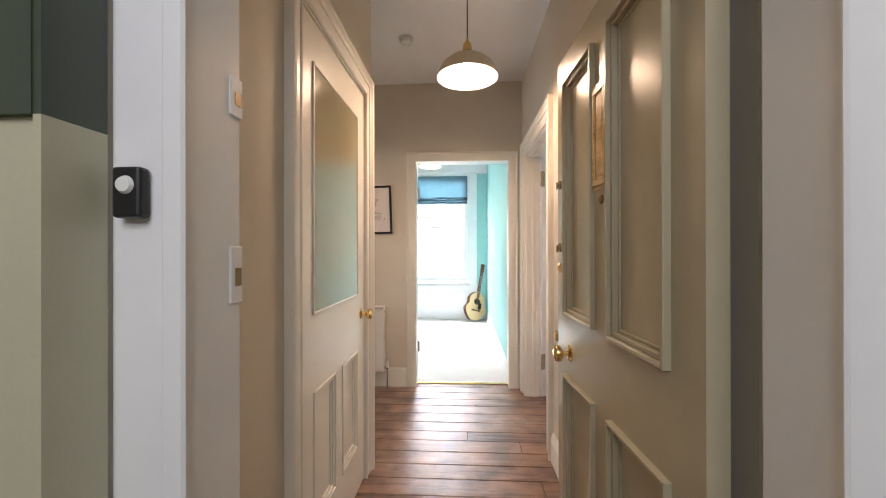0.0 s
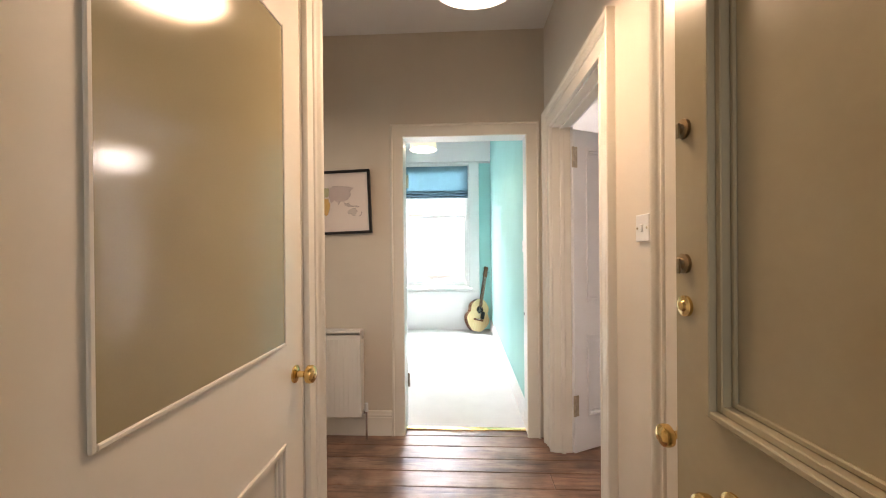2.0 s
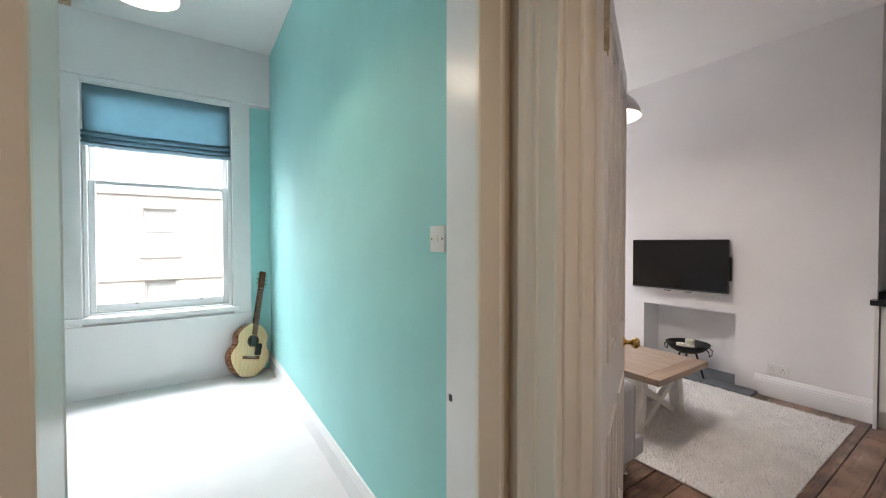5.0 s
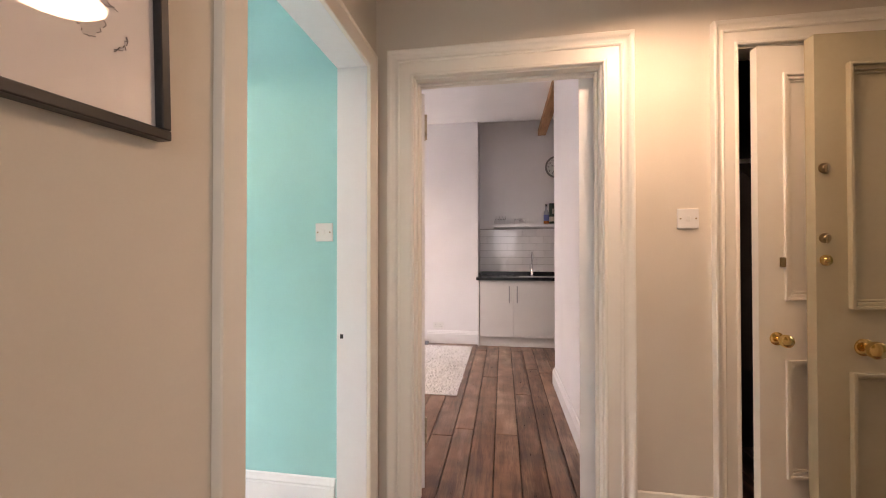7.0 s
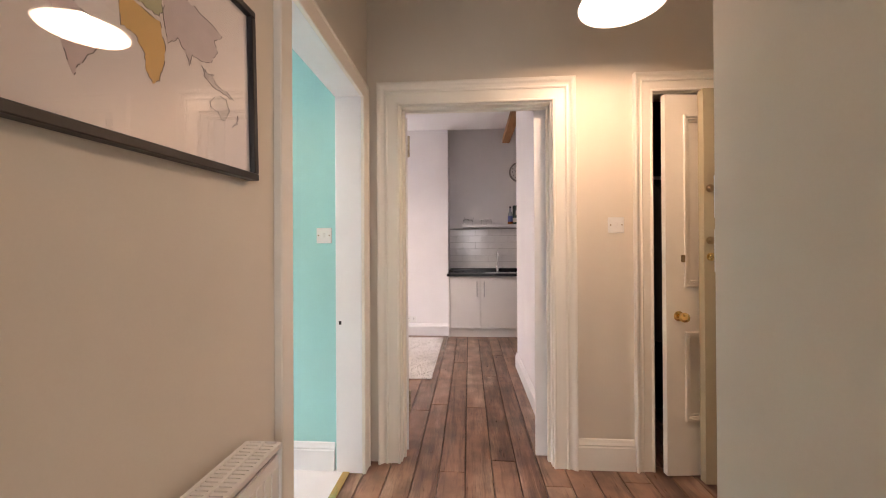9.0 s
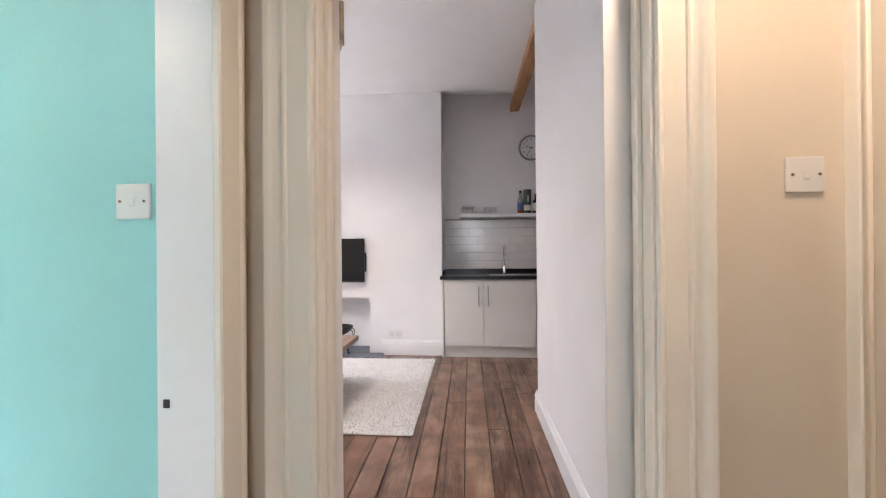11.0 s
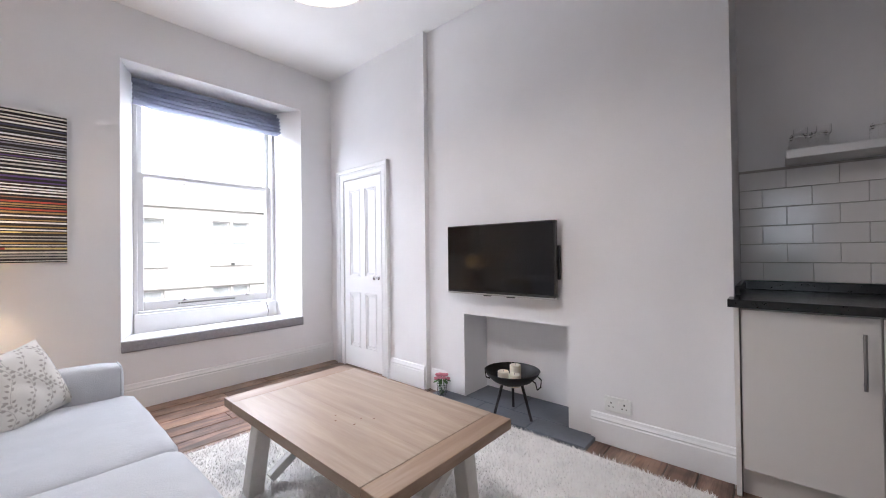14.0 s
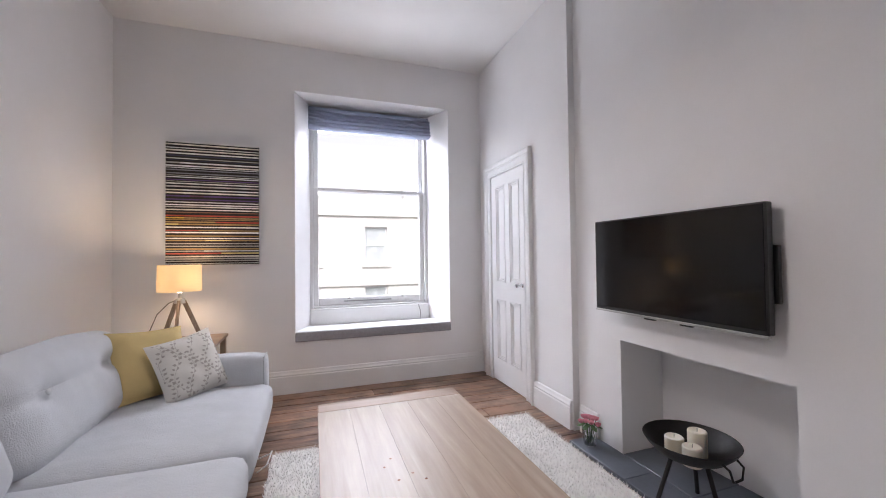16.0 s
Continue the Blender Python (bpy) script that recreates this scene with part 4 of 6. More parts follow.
bm = boxes((-RX, RX, -0.122, -0.112, R1 - 0.012, R1), (-RX, RX, -0.040, -0.03, R1 - 0.012, R1), (-RX, RX, -0.080, -0.072, R1 - 0.012, R1))
for k in range(34):
    c = -RX + 0.009 + k * 0.0146
    box(bm, c - 0.005, c + 0.005, -0.112, -0.040, R1 - 0.009, R1 - 0.002)
part("top_grille", bm, RADP, rad)
part("valve", boxes((RX + 0.004, RX + 0.03, -0.085, -0.065, R0 + 0.03, R0 + 0.055), bevel=0.004), CHROME, rad)
part("valve_cap", cyl(bmesh.new(), (RX + 0.03, -0.075, R0 + 0.045), (RX + 0.03, -0.075, R0 + 0.10), 0.014, 0.012, 14), PLASTIC, rad, "", True)
part("pipe", cyl(bmesh.new(), (RX + 0.03, -0.075, 0.0), (RX + 0.03, -0.075, R0 + 0.05), 0.0075, n=12), CHROME, rad, "", True)
part("lockshield", boxes((-RX - 0.03, -RX - 0.004, -0.085, -0.065, R0 + 0.03, R0 + 0.055), bevel=0.004), CHROME, rad)
part("pipe", cyl(bmesh.new(), (-RX - 0.024, -0.075, 0.0), (-RX - 0.024, -0.075, R0 + 0.05), 0.0075, n=12), CHROME, rad, "", True)
part("bleed_plug", cyl(bmesh.new(), (RX + 0.004, -0.075, R1 - 0.05), (RX + 0.012, -0.075, R1 - 0.05), 0.012, n=12), CHROME, rad, "", True)
part("bracket", boxes((-0.15, -0.12, -0.048, 0, 0.3, 0.6), (0.12, 0.15, -0.048, 0, 0.3, 0.6)), RADP, rad)

# coats in the dark hall cupboard
COAT = paint("dark_coat_cloth", (0.035, 0.03, 0.03), 0.9, 0.4, 0.5, scale=8, grain=200)
rail = thing("coat_rail", "metal coat rail inside the dark cupboard", "rail", pose(1.3, 1.40, 1.70))
part("bar", cyl(bmesh.new(), (0, -0.5, 0), (0, 0.65, 0), 0.012, n=12), STEEL, rail, "", True)
for k, yy in enumerate((1.30, 1.52, 1.74, 1.90)):
    coat = thing("coat", "dark coat hanging in the hall cupboard", "coat", pose(1.3, yy, 1.70), "coats in the cupboard")
    bm = bmesh.new()
    lathe(bm, [(0, -1.05), (0.23, -1.05), (0.235, -0.7), (0.21, -0.35), (0.20, -0.16), (0.12, -0.09), (0.05, -0.05), (0, -0.05)], 28)
    for v in bm.verts:
        a = math.atan2(v.co.y, v.co.x)
        v.co.y *= 0.26 + 0.05 * math.sin(5 * a + yy * 9)
    part("cloth", bm, COAT, coat, "", True)
    part("hanger_hook", tube(bmesh.new(), [(0, 0, -0.06), (0, 0, 0.0), (0.012, 0, 0.013), (0.02, 0, 0.0)], 0.003, 6), STEEL, coat)

# ---- bedroom things ----
CREAMSHADE = bpy.data.materials.new("cream_fabric_shade")
nt, b = nodes_of(CREAMSHADE)
b.inputs["Base Color"].default_value = (0.85, 0.80, 0.62, 1)
b.inputs["Roughness"].default_value = 0.9
b.inputs["Emission Color"].default_value = (1.0, 0.93, 0.70, 1)
b.inputs["Emission Strength"].default_value = 0.25
bp = thing("pendant_lamp", "lit cream fabric pendant shade", "pendant lamp", pose(-0.071, 4.60, 2.262))
bm = lathe(bmesh.new(), [(0.130, 0.0), (0.128, 0.03), (0.120, 0.14), (0.106, 0.235), (0.092, 0.258), (0.088, 0.258), (0.102, 0.235), (0.116, 0.14), (0.124, 0.03), (0.126, 0.0)], 40)
part("shade", bm, CREAMSHADE, bp, "", True)
part("bulb", lathe(bmesh.new(), [(0, 0.04), (0.03, 0.05), (0.04, 0.08), (0.03, 0.12), (0.014, 0.16), (0.014, 0.2)], 20), BULB, bp, "lit opal bulb", True)
bm = bmesh.new()
for k in range(3):
    a = k * 2.094
    cyl(bm, (0, 0, 0.20), (0.102 * math.cos(a), 0.102 * math.sin(a), 0.235), 0.002, n=6)
part("spider", bm, CHROME, bp)
part("cord", cyl(bmesh.new(), (0, 0, 0.18), (0, 0, BC - 2.262 - 0.01), 0.0035, n=8), PLASTIC, bp)
part("ceiling_rose", lathe(bmesh.new(), [(0, BC - 2.302), (0.05, BC - 2.282), (0.052, BC - 2.263), (0, BC - 2.263)], 24), PLASTIC, bp, "", True)

# acoustic guitar, leaning in the corner
SPRUCE = wood("spruce_guitar_top", (0.62, 0.41, 0.20), (0.74, 0.53, 0.29), (0.82, 0.64, 0.40), 0.22, (60, 1, 2), 2, 0.04, 0)
ROSEW = wood("dark_guitar_wood", (0.10, 0.035, 0.016), (0.19, 0.07, 0.03), (0.27, 0.11, 0.05), 0.25, (20, 1, 2), 2, 0.05, 0)
g = thing("guitar", "natural spruce acoustic guitar leaning in the corner", "guitar", pose(0.49, 6.745, 0.015, -9, 15, 24))


def guitar_outline(n=48):
    pts = []
    for k in range(n):
        a = 2 * math.pi * k / n
        z = 0.25 - 0.25 * math.cos(a)
        u = z / 0.50
        w = 0.205 * math.sin(math.pi * min(1, u * 0.95 + 0.03)) ** 0.55
        w *= 1 - 0.26 * math.exp(-((u - 0.60) / 0.13) ** 2) - 0.22 * max(0, u - 0.55)
        pts.append((w * (1 if math.sin(a) >= 0 else -1) * (1 if abs(math.sin(a)) > 1e-6 else 0), z))
    return pts


out = guitar_outline()
for nm, y0, y1, mt, s in (("body", -0.045, 0.052, ROSEW, 1.0), ("soundboard", -0.051, -0.045, SPRUCE, 0.992)):
    bm = bmesh.new()
    lo = [bm.verts.new((p[0] * s, y0, p[1] * s + 0.002)) for p in out]
    hi = [bm.verts.new((p[0] * s, y1, p[1] * s + 0.002)) for p in out]
    for k in range(len(out)):
        j = (k + 1) % len(out)
        bm.faces.new((lo[k], lo[j], hi[j], hi[k]))
    bm.faces.new(lo)
    bm.faces.new(hi[::-1])
    bmesh.ops.remove_doubles(bm, verts=bm.verts, dist=1e-4)
    bmesh.ops.recalc_face_normals(bm, faces=bm.faces)
    part(nm, bm, mt, g)
fr = Matrix.Translation((0, -0.0515, 0.335)) @ Matrix.Rotation(radians(90), 4, "X")
part("sound_hole", lathe(bmesh.new(), [(0, 0.0005), (0.050, 0.0005), (0.050, 0)], 32, fr), BLACK, g)
part("rosette", lathe(bmesh.new(), [(0.051, 0.0), (0.051, 0.001), (0.060, 0.001), (0.060, 0)], 32, fr), ROSEW, g)
part("pickguard", boxes((0.030, 0.085, -0.0535, -0.0515, 0.20, 0.315), bevel=0.02, seg=3), BLACK, g)
part("bridge", boxes((-0.085, 0.085, -0.059, -0.0515, 0.165, 0.195), bevel=0.004), ROSEW, g)
part("saddle", boxes((-0.04, 0.04, -0.062, -0.059, 0.183, 0.187)), PLASTIC, g)
part("neck", boxes((-0.024, 0.024, -0.058, -0.030, 0.50, 0.86), bevel=0.008, seg=2), ROSEW, g)
part("fretboard", boxes((-0.026, 0.026, -0.063, -0.058, 0.395, 0.86), bevel=0.001), ROSEW, g)
for k in range(15):
    part("fret", boxes((-0.026, 0.026, -0.0645, -0.063, 0.845 - 0.030 * k * (1 - 0.008 * k), 0.8475 - 0.030 * k * (1 - 0.008 * k))), STEEL, g)
part("headstock", boxes((-0.034, 0.034, -0.058, -0.040, 0.86, 1.02), bevel=0.006), ROSEW, g)
for s in (-1, 1):
    for k in range(3):
        part("tuning_peg", cyl(bmesh.new(), (s * 0.034, -0.049, 0.895 + k * 0.045), (s * 0.056, -0.049, 0.895 + k * 0.045), 0.007, n=10), CHROME, g, "", True)
for k in range(6):
    part("string", cyl(bmesh.new(), (-0.020 + k * 0.008, -0.0625, 0.187), (-0.017 + k * 0.0068, -0.0655, 0.86), 0.0006, n=4), STEEL, g)

# ---- living room things ----
pendant("pendant_lamp", "lit white enamel dome pendant lamp", 2.56, 4.36, 2.175, RC,
        [(0.232, 0.0), (0.233, 0.010), (0.222, 0.045), (0.196, 0.095), (0.155, 0.140), (0.105, 0.172), (0.072, 0.188), (0.068, 0.20), (0.058, 0.25), (0.052, 0.275), (0.0, 0.28)],
        [(0.230, 0.002), (0.218, 0.045), (0.192, 0.092), (0.151, 0.136), (0.10, 0.167), (0.06, 0.18), (0, 0.182)], WHITEENAMEL, WHITEENAMEL, BLACK, (0.28, 0.30))

OAK = wood("table_oak", (0.29, 0.21, 0.155), (0.36, 0.275, 0.21), (0.44, 0.35, 0.28), 0.34, (9, 0.7, 9), 1.8, 0.05, 0.0)
OAKX = wood("table_oak_end", (0.26, 0.17, 0.115), (0.33, 0.23, 0.165), (0.41, 0.305, 0.23), 0.34, (0.7, 9, 9), 1.8, 0.05, 0.0)
TABW = paint("distressed_white_paint", (0.74, 0.72, 0.68), 0.55, 0.10, 0.3, scale=14)
tab = thing("coffee_table", "oak topped coffee table with white trestle legs", "coffee table", pose(2.865, 4.545, 0))
TX, TY, TZ = 0.345, 0.60, 0.43
xs = [-TX + 2 * TX * k / 5 for k in range(6)]
for u, v in zip(xs, xs[1:]):
    part("plank", boxes((u + 0.0002, v - 0.0002, -TY + 0.102, TY - 0.102, TZ - 0.042, TZ), bevel=0.0003), OAK, tab)
for s in (-1, 1):
    y0, y1 = sorted((s * (TY - 0.100), s * TY))
    part("breadboard_end", boxes((-TX, TX, y0, y1, TZ - 0.042, TZ), bevel=0.003, seg=2), OAKX, tab)
rk = random.Random(3)
for k in range(5):
    cx, cy = rk.uniform(-0.14, 0.0), rk.uniform(-0.30, 0.0)
    part("knot", lathe(bmesh.new(), [(0, 0.0006), (rk.uniform(0.002, 0.004), 0.0004), (0.005, 0.0)], 12, Matrix.Translation((cx, cy, TZ))), ROSEW, tab)
for s in (-1, 1):
    yy = s * 0.42
    part("bearer", boxes((-TX + 0.05, TX - 0.05, yy - 0.045, yy + 0.045, TZ - 0.082, TZ - 0.042), bevel=0.004), TABW, tab)
    for q in (-1, 1):
        bm = bmesh.new()
        box(bm, -0.036, 0.036, -0.036, 0.036, 0.0, TZ - 0.08, bevel=0.004)
        for v in bm.verts:
            v.co.x += q * (0.235 + 0.05 * (1 - v.co.z / 0.35))
            v.co.y += yy
        part("leg", bm, TABW, tab)
    bm = bmesh.new()
    for q in (-1, 1):
        box(bm, -0.24, 0.24, yy - 0.018 + 0.003 * q, yy + 0.018 + 0.003 * q, -0.022, 0.022, bevel=0.003, m=Matrix.Translation((0, 0.0, 0.17)) @ Matrix.Rotation(q * 0.55, 4, "Y"))
    part("cross_brace", bm, TABW, tab)
part("stretcher", boxes((-0.03, 0.03, -0.42, 0.42, 0.145, 0.195), bevel=0.004), TABW, tab)
part("apron", boxes((-TX + 0.05, -TX + 0.075, -0.375, 0.375, TZ - 0.082, TZ - 0.043), bevel=0.003), TABW, tab)
part("apron", boxes((TX - 0.075, TX - 0.05, -0.375, 0.375, TZ - 0.082, TZ - 0.043), bevel=0.003), TABW, tab)

# shaggy rug
RUG = paint("cream_shaggy_wool", (0.83, 0.81, 0.785), 0.95, 0.10, 0.6, scale=7, grain=120)
rug = thing("rug", "cream long-pile wool rug under the table", "rug", pose(0, 0, 0))
X0, X1, Y0, Y1 = 2.275, 3.935, 3.325, 5.605
part("backing", boxes((X0, X1, Y0, Y1, 0.001, 0.010), bevel=0.003), RUG, rug)
rs = np.random.RandomState(4)
N = 75000
bx, by = rs.uniform(X0 - 0.004, X1 + 0.004, N), rs.uniform(Y0 - 0.004, Y1 + 0.004, N)
lean = 6.28 * (0.5 + 0.5 * np.sin(bx * 9 + 3 * np.sin(by * 7))) + rs.normal(0, 1.7, N)
ln, ht, wd = rs.uniform(0.007, 0.019, N), rs.uniform(0.009, 0.020, N), rs.uniform(0.0018, 0.0036, N)
co = np.zeros((N, 3, 3))
co[:, 0] = np.stack([bx - wd * np.sin(lean), by + wd * np.cos(lean), np.full(N, 0.008)], 1)
co[:, 1] = np.stack([bx + wd * np.sin(lean), by - wd * np.cos(lean), np.full(N, 0.008)], 1)
co[:, 2] = np.stack([bx + ln * np.cos(lean), by + ln * np.sin(lean), 0.008 + ht], 1)
me = bpy.data.meshes.new("shag")
me.from_pydata(co.reshape(-1, 3).tolist(), [], np.arange(3 * N).reshape(-1, 3).tolist())
me.materials.append(RUG)
pile = new("shag", me)
pile.parent = rug
tagged(pile, kind="stuff")


def soft_box(sx, sy, sz, r, bulge=0.02, n=14, seed=0, sag=0.0):
    """A padded block with rounded edges, crowned faces and slight creases; base at z 0."""
    bm = bmesh.new()
    bmesh.ops.create_cube(bm, size=2)
    bmesh.ops.subdivide_edges(bm, edges=bm.edges[:], cuts=n, use_grid_fill=True)
    hx, hy, hz = sx / 2, sy / 2, sz / 2
    for v in bm.verts:
        p = Vector((v.co.x * hx, v.co.y * hy, v.co.z * hz))
        q = Vector((max(-hx + r, min(hx - r, p.x)), max(-hy + r, min(hy - r, p.y)), max(-hz + r, min(hz - r, p.z))))
        d = p - q
        if d.length > 1e-6:
            p = q + d.normalized() * r
        fx, fy, fz = (1 - v.co.x ** 2), (1 - v.co.y ** 2), (1 - v.co.z ** 2)
        p.z += math.copysign(bulge * fx * fy, v.co.z) if abs(v.co.z) > 0.5 else 0
        p.x += math.copysign(bulge * 0.5 * fy * fz, v.co.x) if abs(v.co.x) > 0.5 else 0
        p.y += math.copysign(bulge * 0.5 * fx * fz, v.co.y) if abs(v.co.y) > 0.5 else 0
        w = noise.noise(Vector((p.x * 6 + seed * 3.7, p.y * 6, p.z * 6))) + 0.7 * noise.noise(Vector((p.x * 5 + seed * 9.1, p.y * 19, p.z * 9))) * fx * fy
        p += Vector((0, 0, 1)) * w * 0.006
        p.z -= sag * fx * fy
        v.co = p + Vector((0, 0, hz))
    return bm


def pillow(s, puff, seed=0):
    """A square scatter cushion, puffed in the middle, with pinched corners; stands on its edge, facing -y."""
    bm = bmesh.new()
    n = 22
    grid = {}
    for side in (-1, 1):
        for i in range(n + 1):
            for j in range(n + 1):
                if side == 1 and (i in (0, n) or j in (0, n)):
                    grid[side, i, j] = grid[-1, i, j]
                    continue
                u, v = 2 * i / n - 1, 2 * j / n - 1
                pin = 1 - 0.07 * (1 - abs(u) ** 2) * abs(v) ** 3 - 0.07 * (1 - abs(v) ** 2) * abs(u) ** 3
                h = puff * ((1 - u ** 4) * (1 - v ** 4)) ** 0.7
                wr = noise.noise(Vector((u * 2.5 + seed * 5, v * 2.5, side))) * 0.012 * (1 - max(abs(u), abs(v)) ** 2)
                grid[side, i, j] = bm.verts.new((s / 2 * u * (1 - 0.07 * (1 - u * u) * v * v) * pin, side * (h + wr), s / 2 + s / 2 * v * pin))
        for i in range(n):
            for j in range(n):
                q = [grid[side, i, j], grid[side, i + 1, j], grid[side, i + 1, j + 1], grid[side, i, j + 1]]
                bm.faces.new(q if side == -1 else q[::-1])
    return bm


SOFA = paint("pale_grey_velvet", (0.50, 0.52, 0.555), 0.85, 0.08, 0.75, scale=6, grain=190, stretch=(1, 1.6, 1), depth=0.012)
SOFA.node_tree.nodes["Principled BSDF"].inputs["Sheen Weight"].default_value = 0.4
OCHRE = paint("ochre_cushion_cloth", (0.55, 0.42, 0.19), 0.9, 0.10, 0.5, scale=7, grain=260)
sofa = thing("sofa", "pale grey upholstered three-seat sofa against the wall", "sofa", pose(1.12, 3.82, 0))
SL = 2.06
part("base", soft_box(1.02, SL - 0.02, 0.12, 0.03, 0.0, 10), SOFA, sofa, "", True, pose(0.52, SL / 2, 0.13))
for y, nm, al, ah in ((0.085, 0, 0.93, 0.44), (SL - 0.085, 1, 1.11, 0.425)):
    bm = soft_box(al, 0.17, ah, 0.045, 0.008, 12, nm)
    arm = part("arm", bm, SOFA, sofa, "", True, pose(al / 2, y, 0.13))
    edge = tube(bmesh.new(), [(al / 2 - 0.012, -0.073, 0.03), (al / 2 - 0.012, -0.073, ah - 0.030), (al / 2 - 0.012, -0.055, ah - 0.013), (al / 2 - 0.012, 0.055, ah - 0.013), (al / 2 - 0.012, 0.073, ah - 0.030), (al / 2 - 0.012, 0.073, 0.03)], 0.005, 6)
    part("piping", edge, SOFA, arm)
part("back", soft_box(0.22, SL - 0.02, 0.56, 0.06, 0.01, 12), SOFA, sofa, "", True, pose(0.12, SL / 2, 0.13))
for k in range(2):
    y = 0.17 + (SL - 0.34) * (k + 0.5) / 2
    part("seat_cushion", soft_box(0.90, (SL - 0.34) / 2 - 0.004, 0.17, 0.05, 0.016, 16, k), SOFA, sofa, "", True, pose(0.70, y, 0.235))
    bm = soft_box(0.20, (SL - 0.34) / 2 - 0.01, 0.41, 0.085, 0.03, 18, k + 4)
    for v in bm.verts:
        if v.co.x > 0:
            for bz, by in ((0.25, -0.22), (0.25, 0.22)):
                d = math.hypot(v.co.y - by, (v.co.z - bz))
                v.co.x -= 0.035 * math.exp(-(d / 0.05) ** 2)
            v.co.x -= 0.016 * math.exp(-((v.co.z - 0.25) / 0.022) ** 2)
    bc = part("back_cushion", bm, SOFA, sofa, "", True, pose(0.42, y, 0.375, 0, -18, 0))
    for by in (-0.22, 0.22):
        part("button", lathe(bmesh.new(), [(0, 0.008), (0.010, 0.005), (0.013, 0)], 14, Matrix.Translation((0.094, by, 0.25)) @ Matrix.Rotation(radians(90), 4, "Y")), SOFA, bc, "", True)
for x, y in ((0.10, 0.10), (0.98, 0.10), (0.10, SL - 0.10), (0.98, SL - 0.10)):
    bm = cyl(bmesh.new(), (x, y, 0.003), (x - 0.02 * (1 if x > 0.5 else -1), y, 0.135), 0.009, 0.016, 14)
    cyl(bm, (x, y, 0.0), (x, y, 0.006), 0.014, n=14)
    part("leg", bm, STEEL, sofa, "brushed metal leg", True)

# cushion cloths
LINEN = paint("natural_linen", (0.66, 0.64, 0.60), 0.9, 0.06, 0.5, scale=8, grain=320)
LEAFINK = paint("grey_leaf_print", (0.40, 0.38, 0.35), 0.9, 0.08, 0.3)


def cushion(name, label, s, puff, mat, m, seed, leaves):
    c = thing(name, label, "cushion", m)
    body = part("cover", pillow(s, puff, seed), mat, c, "", True)
    if leaves:
        r = random.Random(seed)
        bm = bmesh.new()

        def surf(u, v, side):
            pin = 1 - 0.07 * (1 - abs(u) ** 2) * abs(v) ** 3 - 0.07 * (1 - abs(v) ** 2) * abs(u) ** 3
            h = puff * ((1 - u ** 4) * (1 - v ** 4)) ** 0.7 + noise.noise(Vector((u * 2.5 + seed * 5, v * 2.5, side))) * 0.012 * (1 - max(abs(u), abs(v)) ** 2)
            return Vector((s / 2 * u * pin * (1 - 0.07 * (1 - u * u) * v * v), side * (h + 0.0015), s / 2 + s / 2 * v * pin))

        for side in (-1,):
            for st in range(6):
                u = -0.9 + st * 0.34
                prev = None
                for k in range(15):
                    v = -0.92 + k * 0.13
                    uu = max(-0.93, min(0.93, u + 0.16 * math.sin(k * 0.62 + st * 1.7)))
                    a = surf(uu, v, side)
                    if prev is not None:
                        d = a - prev
                        w = Vector((d.z, 0, -d.x)).normalized() * 0.0011
                        bm.faces.new([bm.verts.new(q) for q in (prev - w, a - w, a + w, prev + w)])
                    prev = a
                    for sg in (-1, 1):
                        if r.random() < 0.85:
                            ang = (0.9 + r.uniform(-0.3, 0.3)) * sg
                            L, wd = r.uniform(0.10, 0.14), r.uniform(0.028, 0.040)
                            du, dv = math.sin(ang), math.cos(ang)
                            ring = []
                            for f, g2 in ((0.25, 0), (0.55, 1), (0.8, 0.8), (1.15, 0), (0.8, -0.8), (0.55, -1)):
                                ring.append((max(-0.95, min(0.95, uu + f * L * du + g2 * wd * dv)), max(-0.95, min(0.95, v + f * L * dv - g2 * wd * du))))
                            bm.faces.new([bm.verts.new(surf(p, q, side)) for p, q in ring])
        part("leaf_print", bm, LEAFINK, c, "grey printed leaf sprigs")
    return c


cushion("cushion", "plain ochre yellow cushion leaning on the sofa back", 0.38, 0.065, OCHRE, Matrix.Translation((1.725, 5.605, 0.408)) @ Matrix.Rotation(radians(50), 4, "Z") @ Matrix.Rotation(radians(-24), 4, "X") @ Matrix.Rotation(radians(4), 4, "Y"), 2, False)
cushion("cushion", "cream cushion printed with grey leaf sprigs", 0.345, 0.062, LINEN, Matrix.Translation((1.925, 5.595, 0.398)) @ Matrix.Rotation(radians(45), 4, "Z") @ Matrix.Rotation(radians(-23), 4, "X") @ Matrix.Rotation(radians(-8), 4, "Y"), 7, True)
cushion("cushion", "cream leaf-print cushion at the sofa's near end", 0.42, 0.07, LINEN, Matrix.Translation((1.70, 4.12, 0.412)) @ Matrix.Rotation(radians(118), 4, "Z") @ Matrix.Rotation(radians(-28), 4, "X"), 11, True)

# side table and tripod lamp behind the sofa
st = thing("side_table", "small wooden side table beside the sofa", "side table", pose(1.62, 6.34, 0))
part("tabletop", boxes((-0.25, 0.25, -0.22, 0.22, 0.535, 0.56), bevel=0.004), OAKX, st)
for sx in (-1, 1):
    for sy in (-1, 1):
        part("leg", boxes((sx * 0.22 - 0.018, sx * 0.22 + 0.018, sy * 0.19 - 0.018, sy * 0.19 + 0.018, 0, 0.535), bevel=0.002), OAKX, st)
part("apron", boxes((-0.20, 0.20, -0.20, -0.185, 0.47, 0.535)), OAKX, st)
SHADE = bpy.data.materials.new("warm_lit_shade")
nt, b = nodes_of(SHADE)
b.inputs["Base Color"].default_value = (0.82, 0.72, 0.52, 1)
